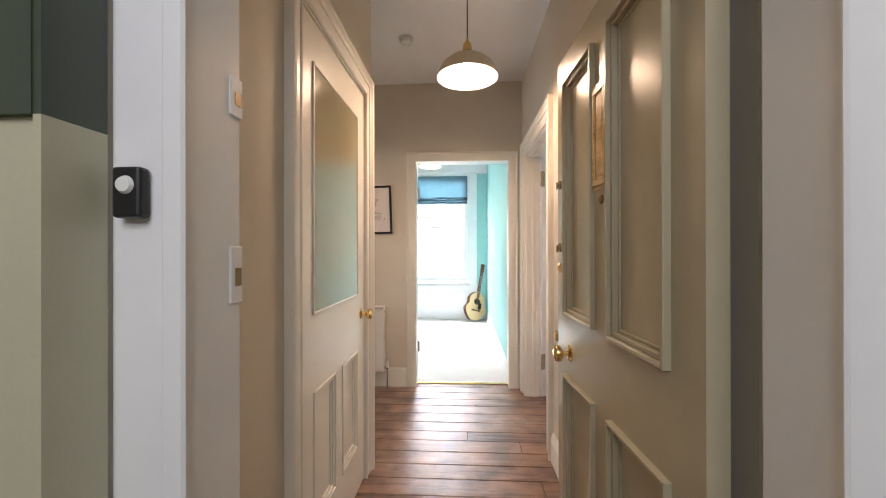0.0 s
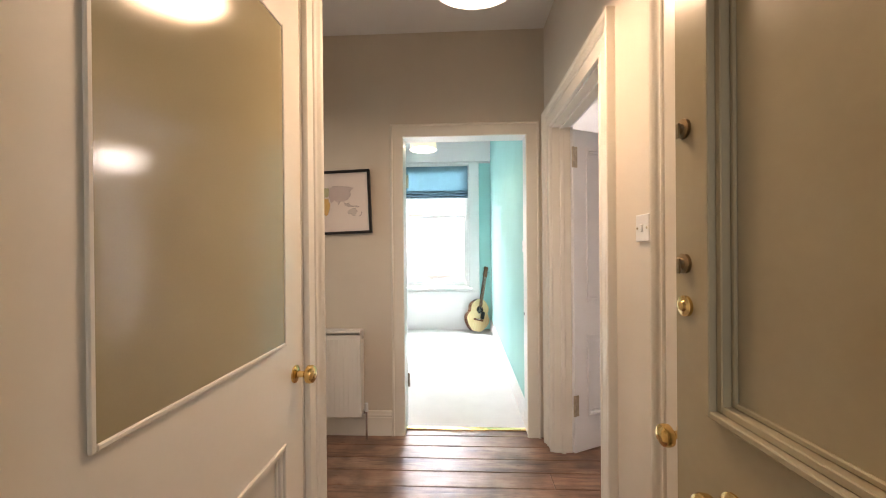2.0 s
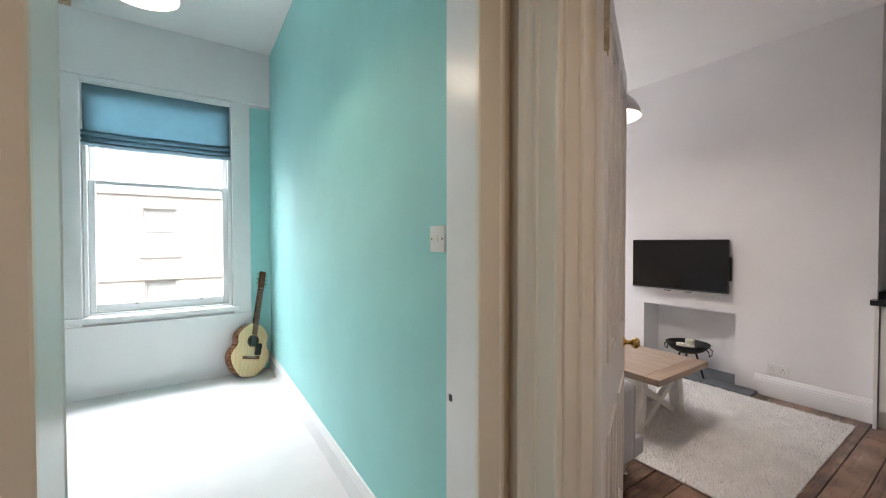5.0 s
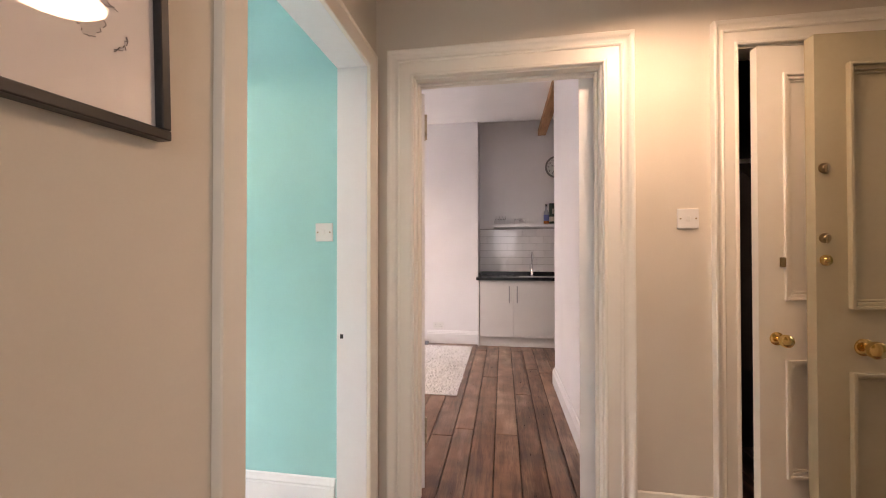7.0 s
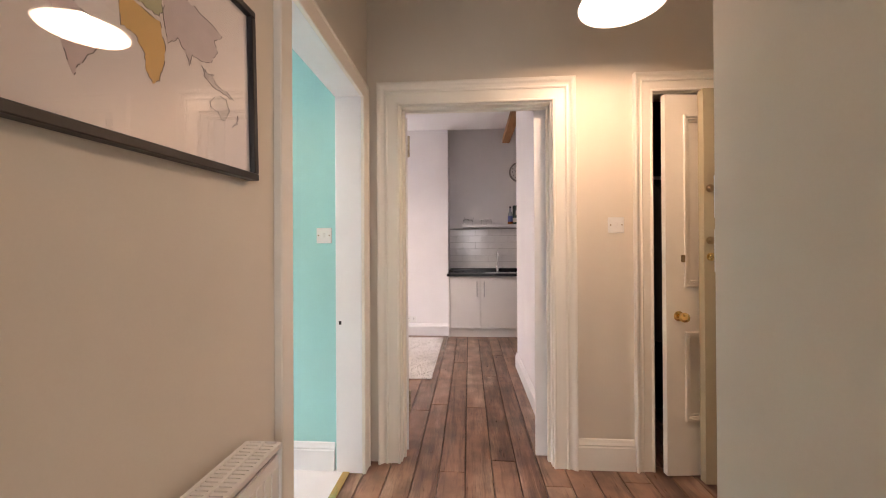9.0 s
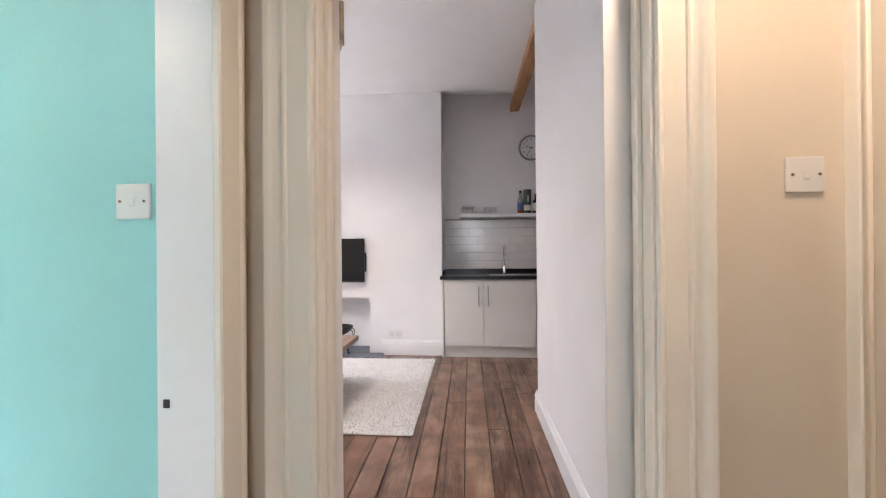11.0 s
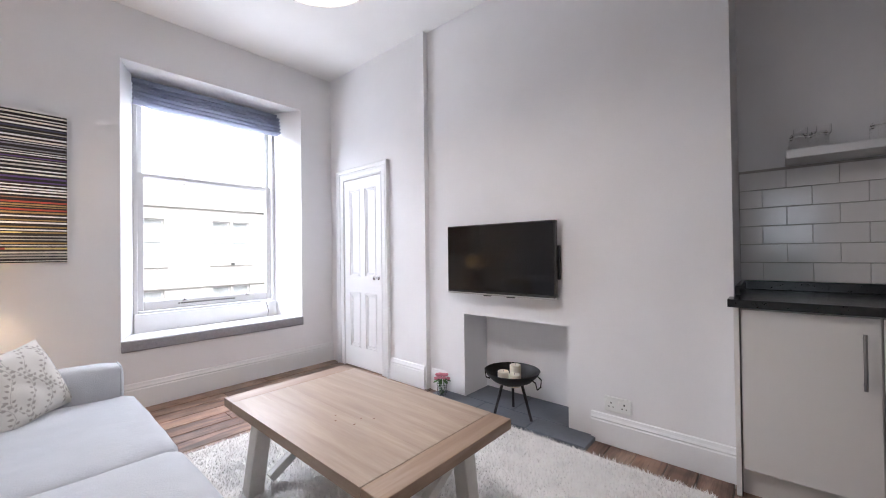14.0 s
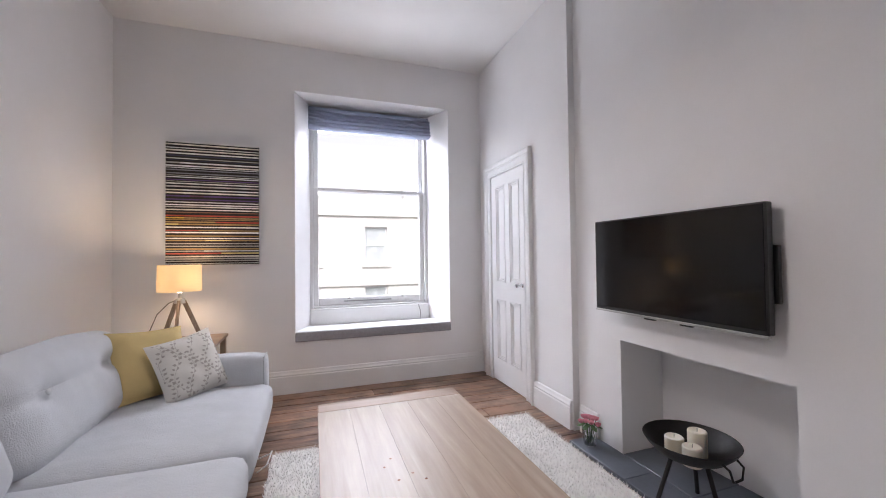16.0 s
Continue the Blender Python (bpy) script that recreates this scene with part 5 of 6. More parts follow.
b.inputs["Roughness"].default_value = 0.9
b.inputs["Emission Color"].default_value = (1.0, 0.70, 0.30, 1)
b.inputs["Emission Strength"].default_value = 0.03
_tr = nt.nodes.new("ShaderNodeBsdfTranslucent")
_tr.inputs["Color"].default_value = (0.80, 0.70, 0.54, 1)
_mx = nt.nodes.new("ShaderNodeMixShader")
_mx.inputs[0].default_value = 0.4
nt.links.new(b.outputs[0], _mx.inputs[1])
nt.links.new(_tr.outputs[0], _mx.inputs[2])
nt.links.new(_mx.outputs[0], nt.nodes["Material Output"].inputs["Surface"])
GREYOAK = wood("grey_oak", (0.16, 0.12, 0.09), (0.27, 0.21, 0.16), (0.36, 0.30, 0.24), 0.5, (8, 8, 1), 3, 0.2, 0)
lamp = thing("table_lamp", "lit tripod table lamp with a cream drum shade", "table lamp", pose(1.60, 6.37, 0.56))
part("shade", lathe(bmesh.new(), [(0.135, 0.352), (0.131, 0.538), (0.128, 0.538), (0.132, 0.352)], 40), SHADE, lamp, "glowing cream drum shade", True)
part("bulb", lathe(bmesh.new(), [(0, 0.50), (0.025, 0.49), (0.03, 0.46), (0.02, 0.42), (0.013, 0.37), (0.013, 0.34)], 18), BULB, lamp, "", True)
part("lamp_holder", cyl(bmesh.new(), (0, 0, 0.29), (0, 0, 0.345), 0.012, n=14), STEEL, lamp, "", True)
part("hub", cyl(bmesh.new(), (0, 0, 0.265), (0, 0, 0.30), 0.034, 0.030, 18), STEEL, lamp, "", True)
for k in range(3):
    a = 0.6 + k * 2.094
    c, s = math.cos(a), math.sin(a)
    bm = bmesh.new()
    box(bm, -0.013, 0.013, -0.009, 0.009, 0, 0.30, bevel=0.002, m=Matrix.Translation((0.135 * c, 0.135 * s, 0.006)) @ Matrix.Rotation(a, 4, "Z") @ Matrix.Rotation(-0.38, 4, "Y"))
    part("leg", bm, GREYOAK, lamp)
part("cable", tube(bmesh.new(), [(0, 0, 0.30), (-0.06, -0.03, 0.27), (-0.12, -0.05, 0.20), (-0.17, -0.06, 0.06), (-0.20, -0.06, 0.005)], 0.003, 6), BLACK, lamp)

# striped canvas on the window wall
art = thing("canvas_print", "canvas print of many thin coloured stripes", "picture", pose(1.752, 6.668, 1.575))
AW, AH = 0.325, 0.485
part("canvas", boxes((-AW, AW, -0.028, 0, -AH, AH), bevel=0.002), BLACK, art)
ra = random.Random(12)
dark = [(0.010, 0.009, 0.010), (0.016, 0.013, 0.013), (0.025, 0.017, 0.014)]
pale = [(0.84, 0.82, 0.78), (0.78, 0.74, 0.64), (0.86, 0.85, 0.84), (0.50, 0.46, 0.42)]
cool = [(0.05, 0.05, 0.09), (0.10, 0.11, 0.19), (0.24, 0.23, 0.26)]
reds = [(0.34, 0.05, 0.035), (0.14, 0.05, 0.10), (0.26, 0.13, 0.08), (0.12, 0.06, 0.20)]
gold = [(0.70, 0.48, 0.06), (0.72, 0.60, 0.24), (0.45, 0.07, 0.04), (0.40, 0.26, 0.10)]
STR = {}


def stripe_mat(c):
    if c not in STR:
        STR[c] = paint("stripe_ink_%d" % len(STR), c, 0.55, 0.25, 0.05, scale=14, stretch=(1, 1, 0.1))
    return STR[c]


z, ink = AH, True
while z > -AH + 0.002:
    f = (AH - z) / (2 * AH)
    ink = not ink
    h = min(ra.choice((0.007, 0.010, 0.013, 0.017) if ink else (0.005, 0.007, 0.009, 0.011)), z + AH)
    bright = cool if f < 0.30 else reds if f < 0.58 else gold if f < 0.90 else pale
    pool = dark if ink else pale if ra.random() < 0.58 else bright
    x = -AW
    while x < AW - 0.001:
        n = 2 * AW if ra.random() < 0.62 else ra.uniform(0.08, 0.4)
        e = min(AW, x + n)
        part("stripe", boxes((x, e, -0.0286, -0.0278, z - h, z)), stripe_mat(ra.choice(pool)), art)
        x = e
    z -= h

# wall television on its bracket
SCREEN = paint("dark_glossy_screen", (0.006, 0.0055, 0.006), 0.10, 0.05, 0.008, spec=0.35)
tv = thing("television", "black flat television on a wall bracket, switched off", "television", pose(4.07, 4.565, 1.075, 0, 0, 1.0))
part("panel", boxes((-0.02, 0.02, -0.432, 0.432, -0.245, 0.248), bevel=0.006, seg=2), BLACK, tv)
part("screen", boxes((-0.0225, -0.019, -0.424, 0.424, -0.226, 0.240)), SCREEN, tv, "dark glossy screen")
part("lower_trim", boxes((-0.024, -0.002, -0.432, 0.432, -0.254, -0.243), bevel=0.002), STEEL, tv, "silver lower edge")
part("sensor", boxes((-0.018, 0.0, 0.05, 0.11, -0.262, -0.254), bevel=0.002), BLACK, tv)
part("sensor", boxes((-0.018, 0.0, -0.14, -0.08, -0.262, -0.254), bevel=0.002), BLACK, tv)
part("rear_box", boxes((0.02, 0.045, -0.30, 0.30, -0.16, 0.14), bevel=0.008), BLACK, tv)
part("bracket", boxes((0.045, 0.066, -0.20, 0.20, -0.10, 0.10), (0.02, 0.045, -0.444, -0.30, -0.128, 0.088), bevel=0.003), BLACK, tv)

# slate hearth
SLATE = paint("hearth_slate", (0.10, 0.112, 0.135), 0.42, 0.30, 0.6, scale=5, grain=45, per_object=0.4)
hearth = thing("hearth", "dark blue-grey slate hearth slabs", "hearth", None, "", "structure")
for a in ((3.955, 4.136, 3.925, 4.30), (3.955, 4.136, 4.303, 4.72), (3.955, 4.136, 4.723, 5.15), (4.139, 4.44, 4.10, 4.50), (4.139, 4.44, 4.503, 4.915)):
    part("slab", boxes((*a, -0.005, 0.022), bevel=0.003), SLATE, hearth)
structure("fireplace_back", boxes((4.44, 4.598, 4.0, 5.0, -0.02, 0.80)), WHITE, "white plastered back of the fireplace", category="wall")

# fire bowl with three candles
IRON = paint("black_iron", (0.022, 0.020, 0.020), 0.50, 0.35, 0.4, scale=20, metal=0.5)
bowl = thing("fire_bowl", "black iron fire bowl on three legs", "fire bowl", pose(4.065, 4.455, 0.022) @ Matrix.Diagonal((0.86, 0.86, 1.0, 1.0)))
part("dish", lathe(bmesh.new(), [(0, 0.215), (0.08, 0.222), (0.15, 0.250), (0.195, 0.285), (0.212, 0.305), (0.216, 0.305), (0.20, 0.282), (0.155, 0.243), (0.08, 0.212), (0, 0.206)], 44), IRON, bowl, "", True)
for k in range(3):
    a = 2.6 + k * 2.094
    part("leg", cyl(bmesh.new(), (0.165 * math.cos(a), 0.165 * math.sin(a), 0.0), (0.085 * math.cos(a), 0.085 * math.sin(a), 0.225), 0.011, n=10), IRON, bowl, "", True)
for s in (-1, 1):
    part("carry_loop", tube(bmesh.new(), [(-0.05, s * 0.195, 0.282), (-0.045, s * 0.225, 0.268), (-0.03, s * 0.228, 0.225), (0.0, s * 0.215, 0.212), (0.03, s * 0.228, 0.225), (0.045, s * 0.225, 0.268), (0.05, s * 0.195, 0.282)], 0.005, 8), IRON, bowl, "", True)
WAX = paint("ivory_wax", (0.78, 0.72, 0.60), 0.5, 0.05, 0.15, scale=12)
WAX.node_tree.nodes["Principled BSDF"].inputs["Subsurface Weight"].default_value = 0.3
WAX.node_tree.nodes["Principled BSDF"].inputs["Subsurface Radius"].default_value = (0.02, 0.015, 0.01)
for x, y, h in ((-0.045, 0.045, 0.085), (0.045, 0.0, 0.115), (-0.045, -0.045, 0.080)):
    c = thing("candle", "ivory pillar candle standing in the iron bowl", "candle", pose(4.065 + x * 0.95, 4.455 + y * 0.95, 0.022 + 0.216), "candles in the fire bowl")
    part("wax", lathe(bmesh.new(), [(0, 0), (0.036, 0), (0.038, 0.004), (0.038, h - 0.004), (0.034, h), (0.02, h - 0.004), (0, h - 0.006)], 28), WAX, c, "", True)
    part("wick", cyl(bmesh.new(), (0, 0, h - 0.006), (0.002, 0.001, h + 0.008), 0.0012, n=6), BLACK, c)

# vase of pink flowers on the hearth
vase = thing("vase", "small glass vase of pink flowers on the hearth", "vase", pose(4.035, 5.065, 0.022))
part("glass", lathe(bmesh.new(), [(0.030, 0), (0.034, 0.004), (0.042, 0.085), (0.0395, 0.085), (0.032, 0.010), (0, 0.008), (0, 0), (0.03, 0)], 28), glass("vase_glass", (0.93, 0.95, 0.96)), vase, "", True)
PINK = paint("pink_petals", (0.66, 0.24, 0.30), 0.7, 0.20, 0.2, scale=40)
STEM = paint("green_leaves", (0.06, 0.13, 0.04), 0.6, 0.25, 0.2, scale=30)
rf = random.Random(21)
for k in range(12):
    a, r = k * 2.4, 0.016 * math.sqrt(k)
    c = Vector((r * math.cos(a), r * math.sin(a), 0.165 - 0.5 * r + rf.uniform(-0.01, 0.01)))
    bm = bmesh.new()
    for layer, (pr, n, up) in enumerate(((0.020, 6, -0.002), (0.014, 5, 0.004), (0.008, 4, 0.009))):
        for j in range(n):
            b2 = j * 2 * math.pi / n + layer * 0.5
            m = Matrix.Translation(c + Vector((pr * 0.55 * math.cos(b2), pr * 0.55 * math.sin(b2), up))) @ Matrix.Rotation(b2, 4, "Z") @ Matrix.Rotation(-0.9 + 0.3 * layer, 4, "Y") @ Matrix.Diagonal((1, 0.9, 0.28, 1))
            bmesh.ops.create_icosphere(bm, subdivisions=1, radius=pr * 0.62, matrix=m)
    part("flower", bm, PINK, vase, "", True)
    part("stem", cyl(bmesh.new(), (c.x * 0.3, c.y * 0.3, 0.012), c, 0.0018, n=5), STEM, vase)
for k in range(7):
    a = k * 0.9
    m = Matrix.Translation((0.045 * math.cos(a), 0.045 * math.sin(a), 0.115)) @ Matrix.Rotation(a, 4, "Z") @ Matrix.Rotation(0.35, 4, "Y") @ Matrix.Diagonal((1.0, 0.5, 0.08, 1))
    bm = bmesh.new()
    bmesh.ops.create_icosphere(bm, subdivisions=2, radius=0.030, matrix=m)
    part("leaf", bm, STEM, vase, "", True)


def socket(name, label, x, y, z, side_axis, w=0.146, plugs=()):
    s = thing(name, label, "socket", Matrix.Translation((x, y, z)) @ Vector(side_axis).to_track_quat("Y", "Z").to_matrix().to_4x4())
    part("plate", boxes((-w / 2, w / 2, 0, 0.010, -0.043, 0.043), bevel=0.003, seg=2), PLASTIC, s)
    for c in (-0.036, 0.036) if w > 0.1 else (0,):
        bm = boxes((c - 0.0035, c + 0.0035, 0.010, 0.0104, 0.004, 0.014), (c - 0.015, c - 0.008, 0.010, 0.0104, -0.016, -0.011), (c + 0.008, c + 0.015, 0.010, 0.0104, -0.016, -0.011))
        part("pin_holes", bm, BLACK, s)
        part("rocker", boxes((c + 0.018, c + 0.030, 0.010, 0.014, 0.008, 0.026), bevel=0.002), PLASTIC, s)
    for c in plugs:
        part("plug", boxes((c - 0.022, c + 0.022, 0.010, 0.042, -0.030, 0.020), bevel=0.007, seg=2), BLACK, s, "black plug pushed in")
    return s


socket("wall_socket", "white double socket above the skirting", 4.137, 3.80, 0.235, (-1, 0, 0))
cable = tube(bmesh.new(), [(2.20, 5.60, 0.004), (2.27, 5.54, 0.05), (2.285, 5.48, 0.09), (2.265, 5.42, 0.05), (2.215, 5.45, 0.005)], 0.004, 6)
tagged(part("white_cable", cable, PLASTIC, None, "", True), "loop of white cable on the floor by the sofa", "cable")

# ---- kitchen alcove ----
CAB = paint("cream_gloss_cabinet", (0.79, 0.765, 0.73), 0.24, 0.02, 0.02)
GRANITE = paint("black_worktop", (0.018, 0.017, 0.018), 0.22, 0.5, 0.03, scale=60, grain=300)
OILWOOD = wood("beam_pine", (0.22, 0.09, 0.03), (0.42, 0.21, 0.09), (0.55, 0.31, 0.15), 0.5, (1.0, 12, 12), 2.4, 0.3, 0)
HANDLE = paint("satin_steel_handle", (0.34, 0.335, 0.33), 0.34, 0.06, 0.05, metal=1.0)


def handle(parent, x, y, z0, z1):
    bm = tube(bmesh.new(), [(x, y, z0 + 0.02), (x - 0.026, y, z0 + 0.02)], 0.005, 8)
    tube(bm, [(x, y, z1 - 0.02), (x - 0.026, y, z1 - 0.02)], 0.005, 8)
    tube(bm, [(x - 0.028, y, z0), (x - 0.028, y, z1)], 0.006, 10)
    part("handle", bm, HANDLE, parent, "steel bar handle", True)


units = [(2.232, 3.232, ((2.806, 3.228, 2.852), (2.236, 2.800, 2.752))), (1.632, 2.228, ((1.636, 2.224, 1.70),)), (1.0, 1.628, ((1.004, 1.624, 1.55),))]
for y0, y1, doors in units:
    u = thing("base_unit", "cream gloss kitchen base unit below the worktop", "cabinet", None, "kitchen base units")
    part("body", boxes((4.052, 4.595, y0 + 0.002, y1, 0.125, 0.858)), CAB, u)
    for a, b, hy in doors:
        d = part("door", boxes((4.030, 4.050, a, b, 0.128, 0.852), bevel=0.002), CAB, u)
        handle(d, 4.030, hy, 0.572, 0.79)
    part("plinth", boxes((4.075, 4.090, y0, y1 + 0.002, 0.0, 0.124)), CAB, u)
ep = tagged(part("end_panel", boxes((4.026, 4.599, 3.236, 3.256, 0.0, 0.858), bevel=0.001), CAB), "cream gloss end panel of the kitchen run", "cabinet")
wt = thing("worktop", "black stone worktop with an inset sink", "worktop", None)
SY0, SY1, SX0, SX1 = 2.18, 2.72, 4.12, 4.46
part("slab", boxes((3.992, SX0, 1.0, 3.275, 0.862, 0.898), (SX1, 4.596, 1.0, 3.257, 0.862, 0.898), (SX0, SX1, 1.0, SY0, 0.862, 0.898), (SX0, SX1, SY1, 3.257, 0.862, 0.898)), GRANITE, wt)
part("upstand", boxes((4.578, 4.597, 1.0, 3.238, 0.899, 0.948), bevel=0.002), GRANITE, wt)
part("upstand", boxes((4.16, 4.577, 3.238, 3.257, 0.899, 0.948), bevel=0.002), GRANITE, wt)
part("sink", boxes((SX0, SX1, SY0, SY1, 0.70, 0.705), (SX0, SX0 + 0.006, SY0, SY1, 0.705, 0.893), (SX1 - 0.006, SX1, SY0, SY1, 0.705, 0.893), (SX0 + 0.006, SX1 - 0.006, SY0, SY0 + 0.006, 0.705, 0.893), (SX0 + 0.006, SX1 - 0.006, SY1 - 0.006, SY1, 0.705, 0.893)), STEEL, wt, "steel inset bowl")
part("drain", lathe(bmesh.new(), [(0, 0.709), (0.03, 0.709), (0.04, 0.7055)], 20, Matrix.Translation((4.29, 2.45, 0))), CHROME, wt, "", True)
tap = thing("tap", "chrome swan-neck kitchen tap", "tap", pose(4.515, 2.53, 0.898))
part("body", lathe(bmesh.new(), [(0.026, 0), (0.026, 0.006), (0.021, 0.012), (0.021, 0.085), (0.014, 0.095), (0, 0.096)], 22), CHROME, tap, "", True)
pts = [(0, 0, 0.09), (0, 0, 0.27)] + [(-0.055 + 0.055 * math.cos(a), 0, 0.27 + 0.055 * math.sin(a)) for a in [k * math.pi / 10 for k in range(1, 11)]] + [(-0.11, 0, 0.215)]
part("spout", tube(bmesh.new(), pts, 0.011, 12), CHROME, tap, "", True)
part("lever", tube(bmesh.new(), [(0, -0.02, 0.055), (0, -0.05, 0.06), (-0.01, -0.10, 0.075)], 0.006, 8), CHROME, tap, "", True)

# floating shelf and what stands on it
SH = 1.612
shelf = thing("wall_shelf", "thick white floating shelf above the tiles", "shelf", None)
part("board", boxes((4.375, 4.598, 1.0, 3.06, 1.570, SH), bevel=0.003), TRIMW, shelf)
CLEAR = glass("drinking_glass")


def tumbler(x, y):
    t = thing("tumbler", "upturned clear glass tumbler on the shelf", "glass", pose(x, y, SH), "glasses on the shelf")
    part("bowl", lathe(bmesh.new(), [(0.038, 0.0), (0.040, 0.0), (0.036, 0.070), (0.030, 0.085), (0, 0.085), (0, 0.075), (0.028, 0.073), (0.034, 0.060)], 24), CLEAR, t, "", True)


def wineglass(x, y):
    t = thing("wine_glass", "clear stemmed wine glass on the shelf", "glass", pose(x, y, SH) @ Matrix.Diagonal((0.8, 0.8, 0.74, 1.0)), "glasses on the shelf")
    part("bowl", lathe(bmesh.new(), [(0.0, 0.092), (0.02, 0.098), (0.036, 0.13), (0.034, 0.175), (0.033, 0.175), (0.0345, 0.13), (0.019, 0.101), (0, 0.095)], 24), CLEAR, t, "", True)
    part("stem", lathe(bmesh.new(), [(0.032, 0), (0.032, 0.002), (0.006, 0.006), (0.004, 0.05), (0.005, 0.092), (0, 0.093)], 20), CLEAR, t, "", True)


tumbler(4.46, 2.735), tumbler(4.45, 2.655), tumbler(4.45, 3.01), tumbler(4.45, 2.94)
wineglass(4.52, 3.00), wineglass(4.52, 2.915)


def bottle(x, y, r, h, glass_mat, liquid, label_mat, cap_mat, label, lz):
    t = thing("bottle", label, "bottle", pose(x, y, SH), "bottles on the shelf")
    part("glass", lathe(bmesh.new(), [(0, 0), (r, 0), (r, h * 0.56), (r * 0.9, h * 0.63), (r * 0.42, h * 0.72), (r * 0.36, h * 0.92), (0, h * 0.92)], 26), glass_mat, t, "", True)
    part("label", lathe(bmesh.new(), [(r + 0.0006, lz[0]), (r + 0.0012, lz[0]), (r + 0.0012, lz[1]), (r + 0.0006, lz[1])], 26), label_mat, t)
    part("cap", lathe(bmesh.new(), [(r * 0.40, h * 0.90), (r * 0.42, h * 0.90), (r * 0.42, h), (0, h)], 20), cap_mat, t, "", True)
    if liquid:
        part("liquid", lathe(bmesh.new(), [(r + 0.0003, 0.003), (r + 0.0005, 0.003), (r + 0.0005, lz[0]), (r + 0.0003, lz[0])], 26), liquid, t)
    return t


BLUEGL = paint("pale_blue_bottle", (0.36, 0.385, 0.42), 0.08, 0.1, 0.02)
AMBER = paint("amber_liquid", (0.30, 0.09, 0.02), 0.08, 0.1, 0.02)
DARKGL = paint("dark_brown_bottle", (0.03, 0.018, 0.012), 0.08, 0.1, 0.02)
BLUELAB = paint("blue_label", (0.10, 0.13, 0.35), 0.5, 0.15, 0.05)
CREAMLAB = paint("cream_label", (0.62, 0.58, 0.48), 0.6, 0.06, 0.05)
GREENTUBE = paint("dark_green_tube", (0.03, 0.06, 0.035), 0.4, 0.15, 0.05)
bottle(4.47, 2.335, 0.036, 0.275, BLUEGL, AMBER, BLUELAB, BLACK, "clear blue-labelled spirit bottle on the shelf", (0.045, 0.13))
b3 = bottle(4.47, 2.152, 0.041, 0.235, DARKGL, None, CREAMLAB, BLACK, "dark spirit bottle with a cream label", (0.03, 0.125))
part("mark", boxes((-0.0425, -0.0418, -0.008, 0.008, 0.06, 0.11)), BLACK, b3)
tb = thing("bottle_tube", "tall dark green cardboard bottle tube", "bottle tube", pose(4.47, 2.252, SH))
part("tube", lathe(bmesh.new(), [(0, 0), (0.046, 0), (0.046, 0.255), (0.047, 0.255), (0.047, 0.285), (0, 0.285)], 28), GREENTUBE, tb, "", True)
part("band", lathe(bmesh.new(), [(0.0464, 0.035), (0.047, 0.035), (0.047, 0.10), (0.0464, 0.10)], 28), CREAMLAB, tb)
part("mark", boxes((-0.0480, -0.0466, -0.008, 0.006, 0.14, 0.21)), CREAMLAB, tb)

# round wall clock
clock = thing("wall_clock", "round chrome wall clock with a white dial", "clock", Matrix.Translation((4.598, 2.182, 2.428)) @ Vector((-1, 0, 0)).to_track_quat("Z", "Y").to_matrix().to_4x4())
CR = 0.155
part("dial", lathe(bmesh.new(), [(0, 0.018), (CR - 0.018, 0.018), (CR - 0.018, 0.0), (0, 0)], 48), paint("clock_dial", (0.80, 0.80, 0.79), 0.5, 0.02, 0.02), clock)
part("rim", lathe(bmesh.new(), [(CR - 0.024, 0.018), (CR - 0.020, 0.034), (CR - 0.010, 0.040), (CR, 0.030), (CR, 0), (CR - 0.02, 0)], 48), HANDLE, clock, "", True)


def lettering(text, size, parent, mat, m):
    cu = bpy.data.curves.new("numeral", "FONT")
    cu.body, cu.size, cu.align_x, cu.align_y, cu.extrude = text, size, "CENTER", "CENTER", 0.0004
    tmp = bpy.data.objects.new("numeral", cu)
    me = bpy.data.meshes.new_from_object(tmp)
    bpy.data.objects.remove(tmp)
    me.materials.append(mat)
    ob = new("numeral", me)
    ob.parent, ob.matrix_basis = parent, m
    return ob


up = clock.matrix_basis.to_3x3().inverted() @ Vector((0, 0, 1))
rightw = clock.matrix_basis.to_3x3().inverted() @ Vector((0, -1, 0))
basis = Matrix((rightw, up, rightw.cross(up))).transposed().to_4x4()
for k in range(1, 13):
    a = radians(30 * k)
    lettering(str(k), 0.034, clock, BLACK, basis @ Matrix.Translation((0.106 * math.sin(a), 0.106 * math.cos(a), 0.019)))
for nm, ang, ln, wd in (("hour_pointer", 287, 0.075, 0.006), ("minute_pointer", 211, 0.105, 0.004), ("second_pointer", 75, 0.03, 0.002)):
    bm = boxes((-wd / 2, wd / 2, -0.015, ln, 0.021, 0.023))
    part(nm, bm, BLACK, clock, "", False, basis @ Matrix.Rotation(radians(-ang), 4, "Z"))
structure("ceiling_beam", boxes((2.4, 4.598, 2.325, 2.436, 2.885, 2.9695), bevel=0.006), OILWOOD, "exposed pine ceiling beam over the kitchen", category="beam")
socket("wall_socket", "white double socket with a black plug on the tiles", 4.5838, 1.815, 1.02, (-1, 0, 0), 0.146, (-0.036,))

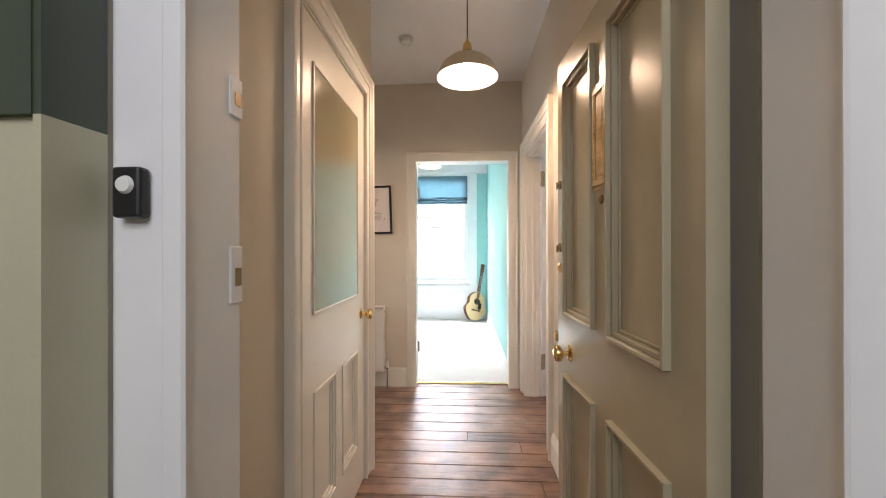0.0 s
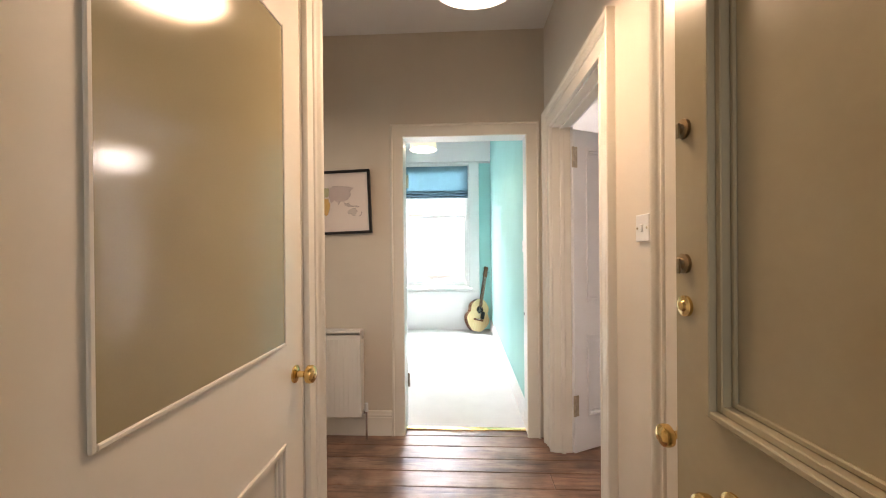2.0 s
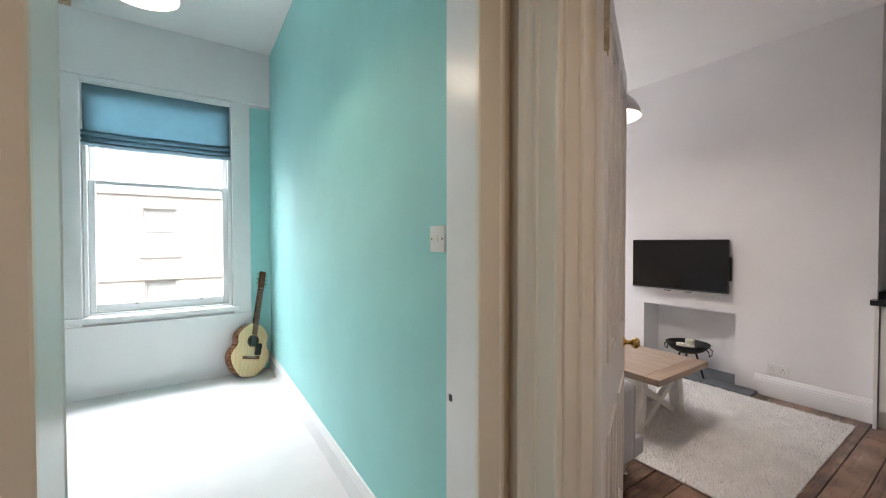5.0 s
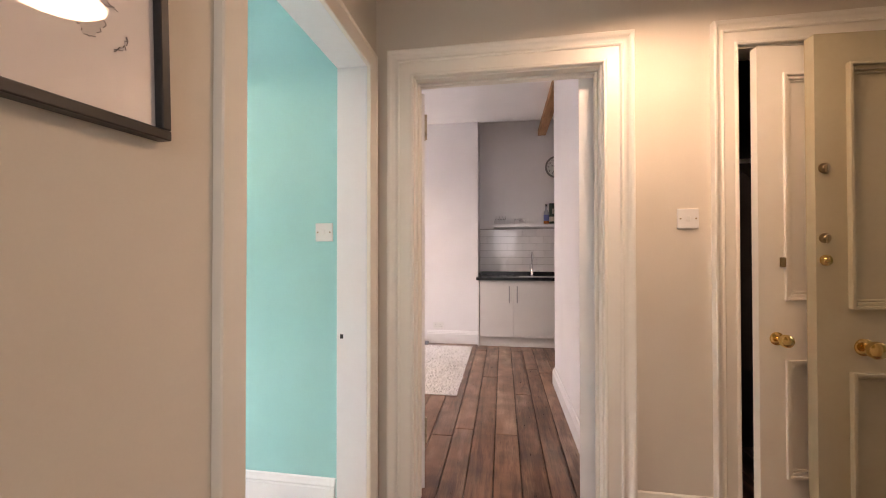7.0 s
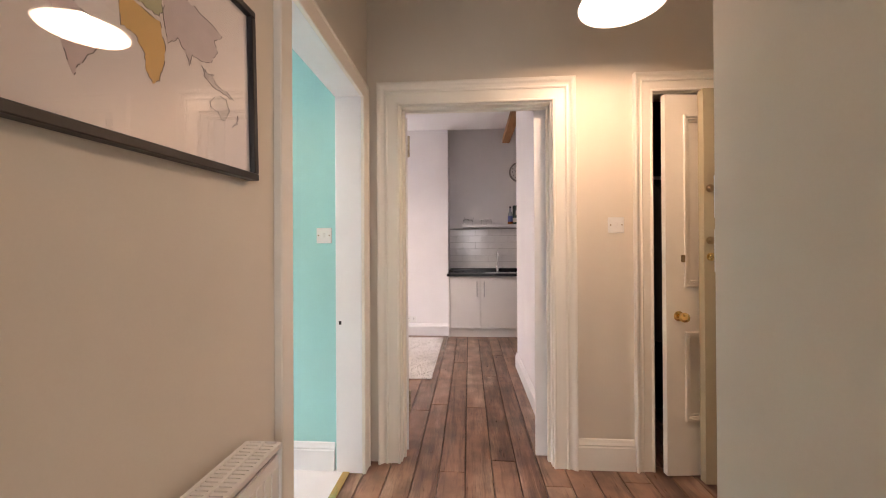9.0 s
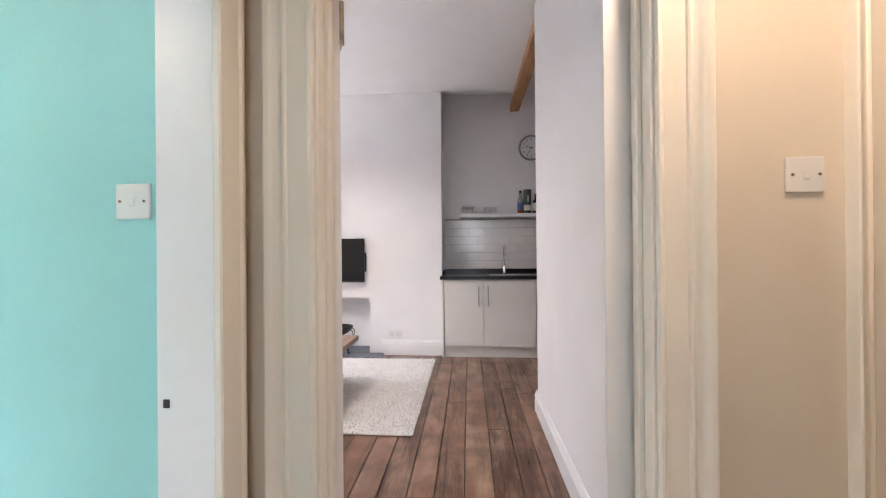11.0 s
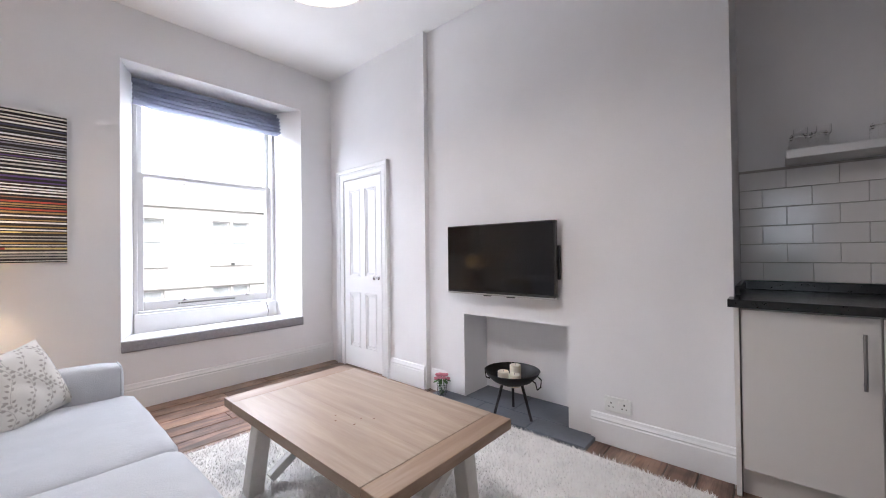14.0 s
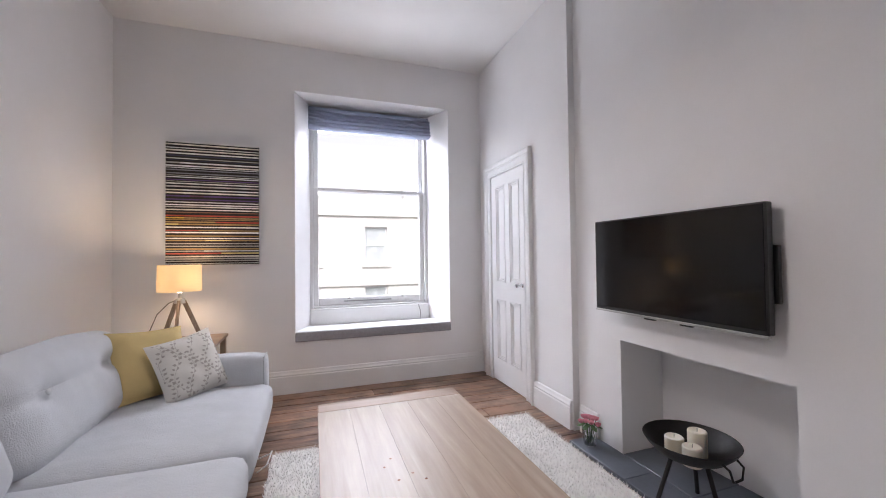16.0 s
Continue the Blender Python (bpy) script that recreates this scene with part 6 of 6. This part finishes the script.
# metro tile splashback
TILE = paint("white_metro_tile", (0.80, 0.785, 0.775), 0.12, 0.05, 0.05, per_object=0.6)
GROUT = paint("grey_grout", (0.42, 0.40, 0.38), 0.9, 0.1, 0.3, grain=200)
splash = thing("splashback", "white metro tiles in running bond with grey grout", "tiles", None, "", "structure")
part("grout", boxes((4.592, 4.5995, 1.0, 3.258, 0.949, 1.566)), GROUT, splash)


def tile_mesh(w):
    bm = boxes((-0.008, 0.0, -w, 0, 0, 0.0975), bevel=0.002)
    return mesh_of("tile", bm, TILE)


tiles = {}
for r in range(6):
    y, z = 3.256, 0.951 + r * 0.1005
    first = True
    while y > 1.02:
        w = 0.098 if first and r % 2 == 0 else 0.198
        w = min(w, y - 1.002)
        key = round(w, 3)
        if key not in tiles:
            tiles[key] = tile_mesh(w)
        t = new("tile", tiles[key])
        t.parent, t.location = splash, (4.5915, y, z)
        y -= w + 0.0009
        first = False

tray = thing("tray", "dark slate serving board on the black worktop", "tray", pose(4.33, 1.46, 0.899))
part("board", boxes((-0.12, 0.12, -0.17, 0.17, 0.0, 0.014), bevel=0.003), BLACK, tray)
cord = tube(bmesh.new(), [(3.50, 6.922, 0.655), (3.512, 6.918, 0.62), (3.522, 6.916, 0.57), (3.515, 6.916, 0.514)], 0.003, 6)
tagged(part("window_cable", cord, BLACK, None, "", True), "short dark cable below the window sash", "cable")

# ---- floor boards ----
rb = random.Random(5)
boards = thing("floor", "dark stained timber floorboards with pale worn patches", "floor", None, "", "structure")


def board(x0, x1, y0, y1):
    b, z = 0.003, rb.uniform(-0.0012, 0.0)
    v = [(x0, y0, -0.029), (x1, y0, -0.029), (x1, y1, -0.029), (x0, y1, -0.029), (x0, y0, z - b), (x1, y0, z - b), (x1, y1, z - b), (x0, y1, z - b), (x0 + b, y0 + b, z), (x1 - b, y0 + b, z), (x1 - b, y1 - b, z), (x0 + b, y1 - b, z)]
    f = [(3, 2, 1, 0), (8, 9, 10, 11)]
    for k in range(4):
        j = (k + 1) % 4
        f += [(k, j, 4 + j, 4 + k), (4 + k, 4 + j, 8 + j, 8 + k)]
    me = bpy.data.meshes.new("floor_board")
    me.from_pydata(v, [], f)
    me.materials.append(BOARDS)
    new("floor_board", me).parent = boards


y = 0.62
while y < 6.67:
    w = min(rb.choice((0.125, 0.135, 0.14, 0.145, 0.15)), 6.672 - y)
    if w < 0.04:
        break
    x = -1.17 if y < 3.62 else 1.0
    end = 4.60
    while x < end - 0.05:
        n = rb.uniform(1.4, 2.9)
        e = end if end - x - n < 0.7 else x + n
        board(x, e - 0.0015, y, y + w - 0.0048)
        x = e
    y += w
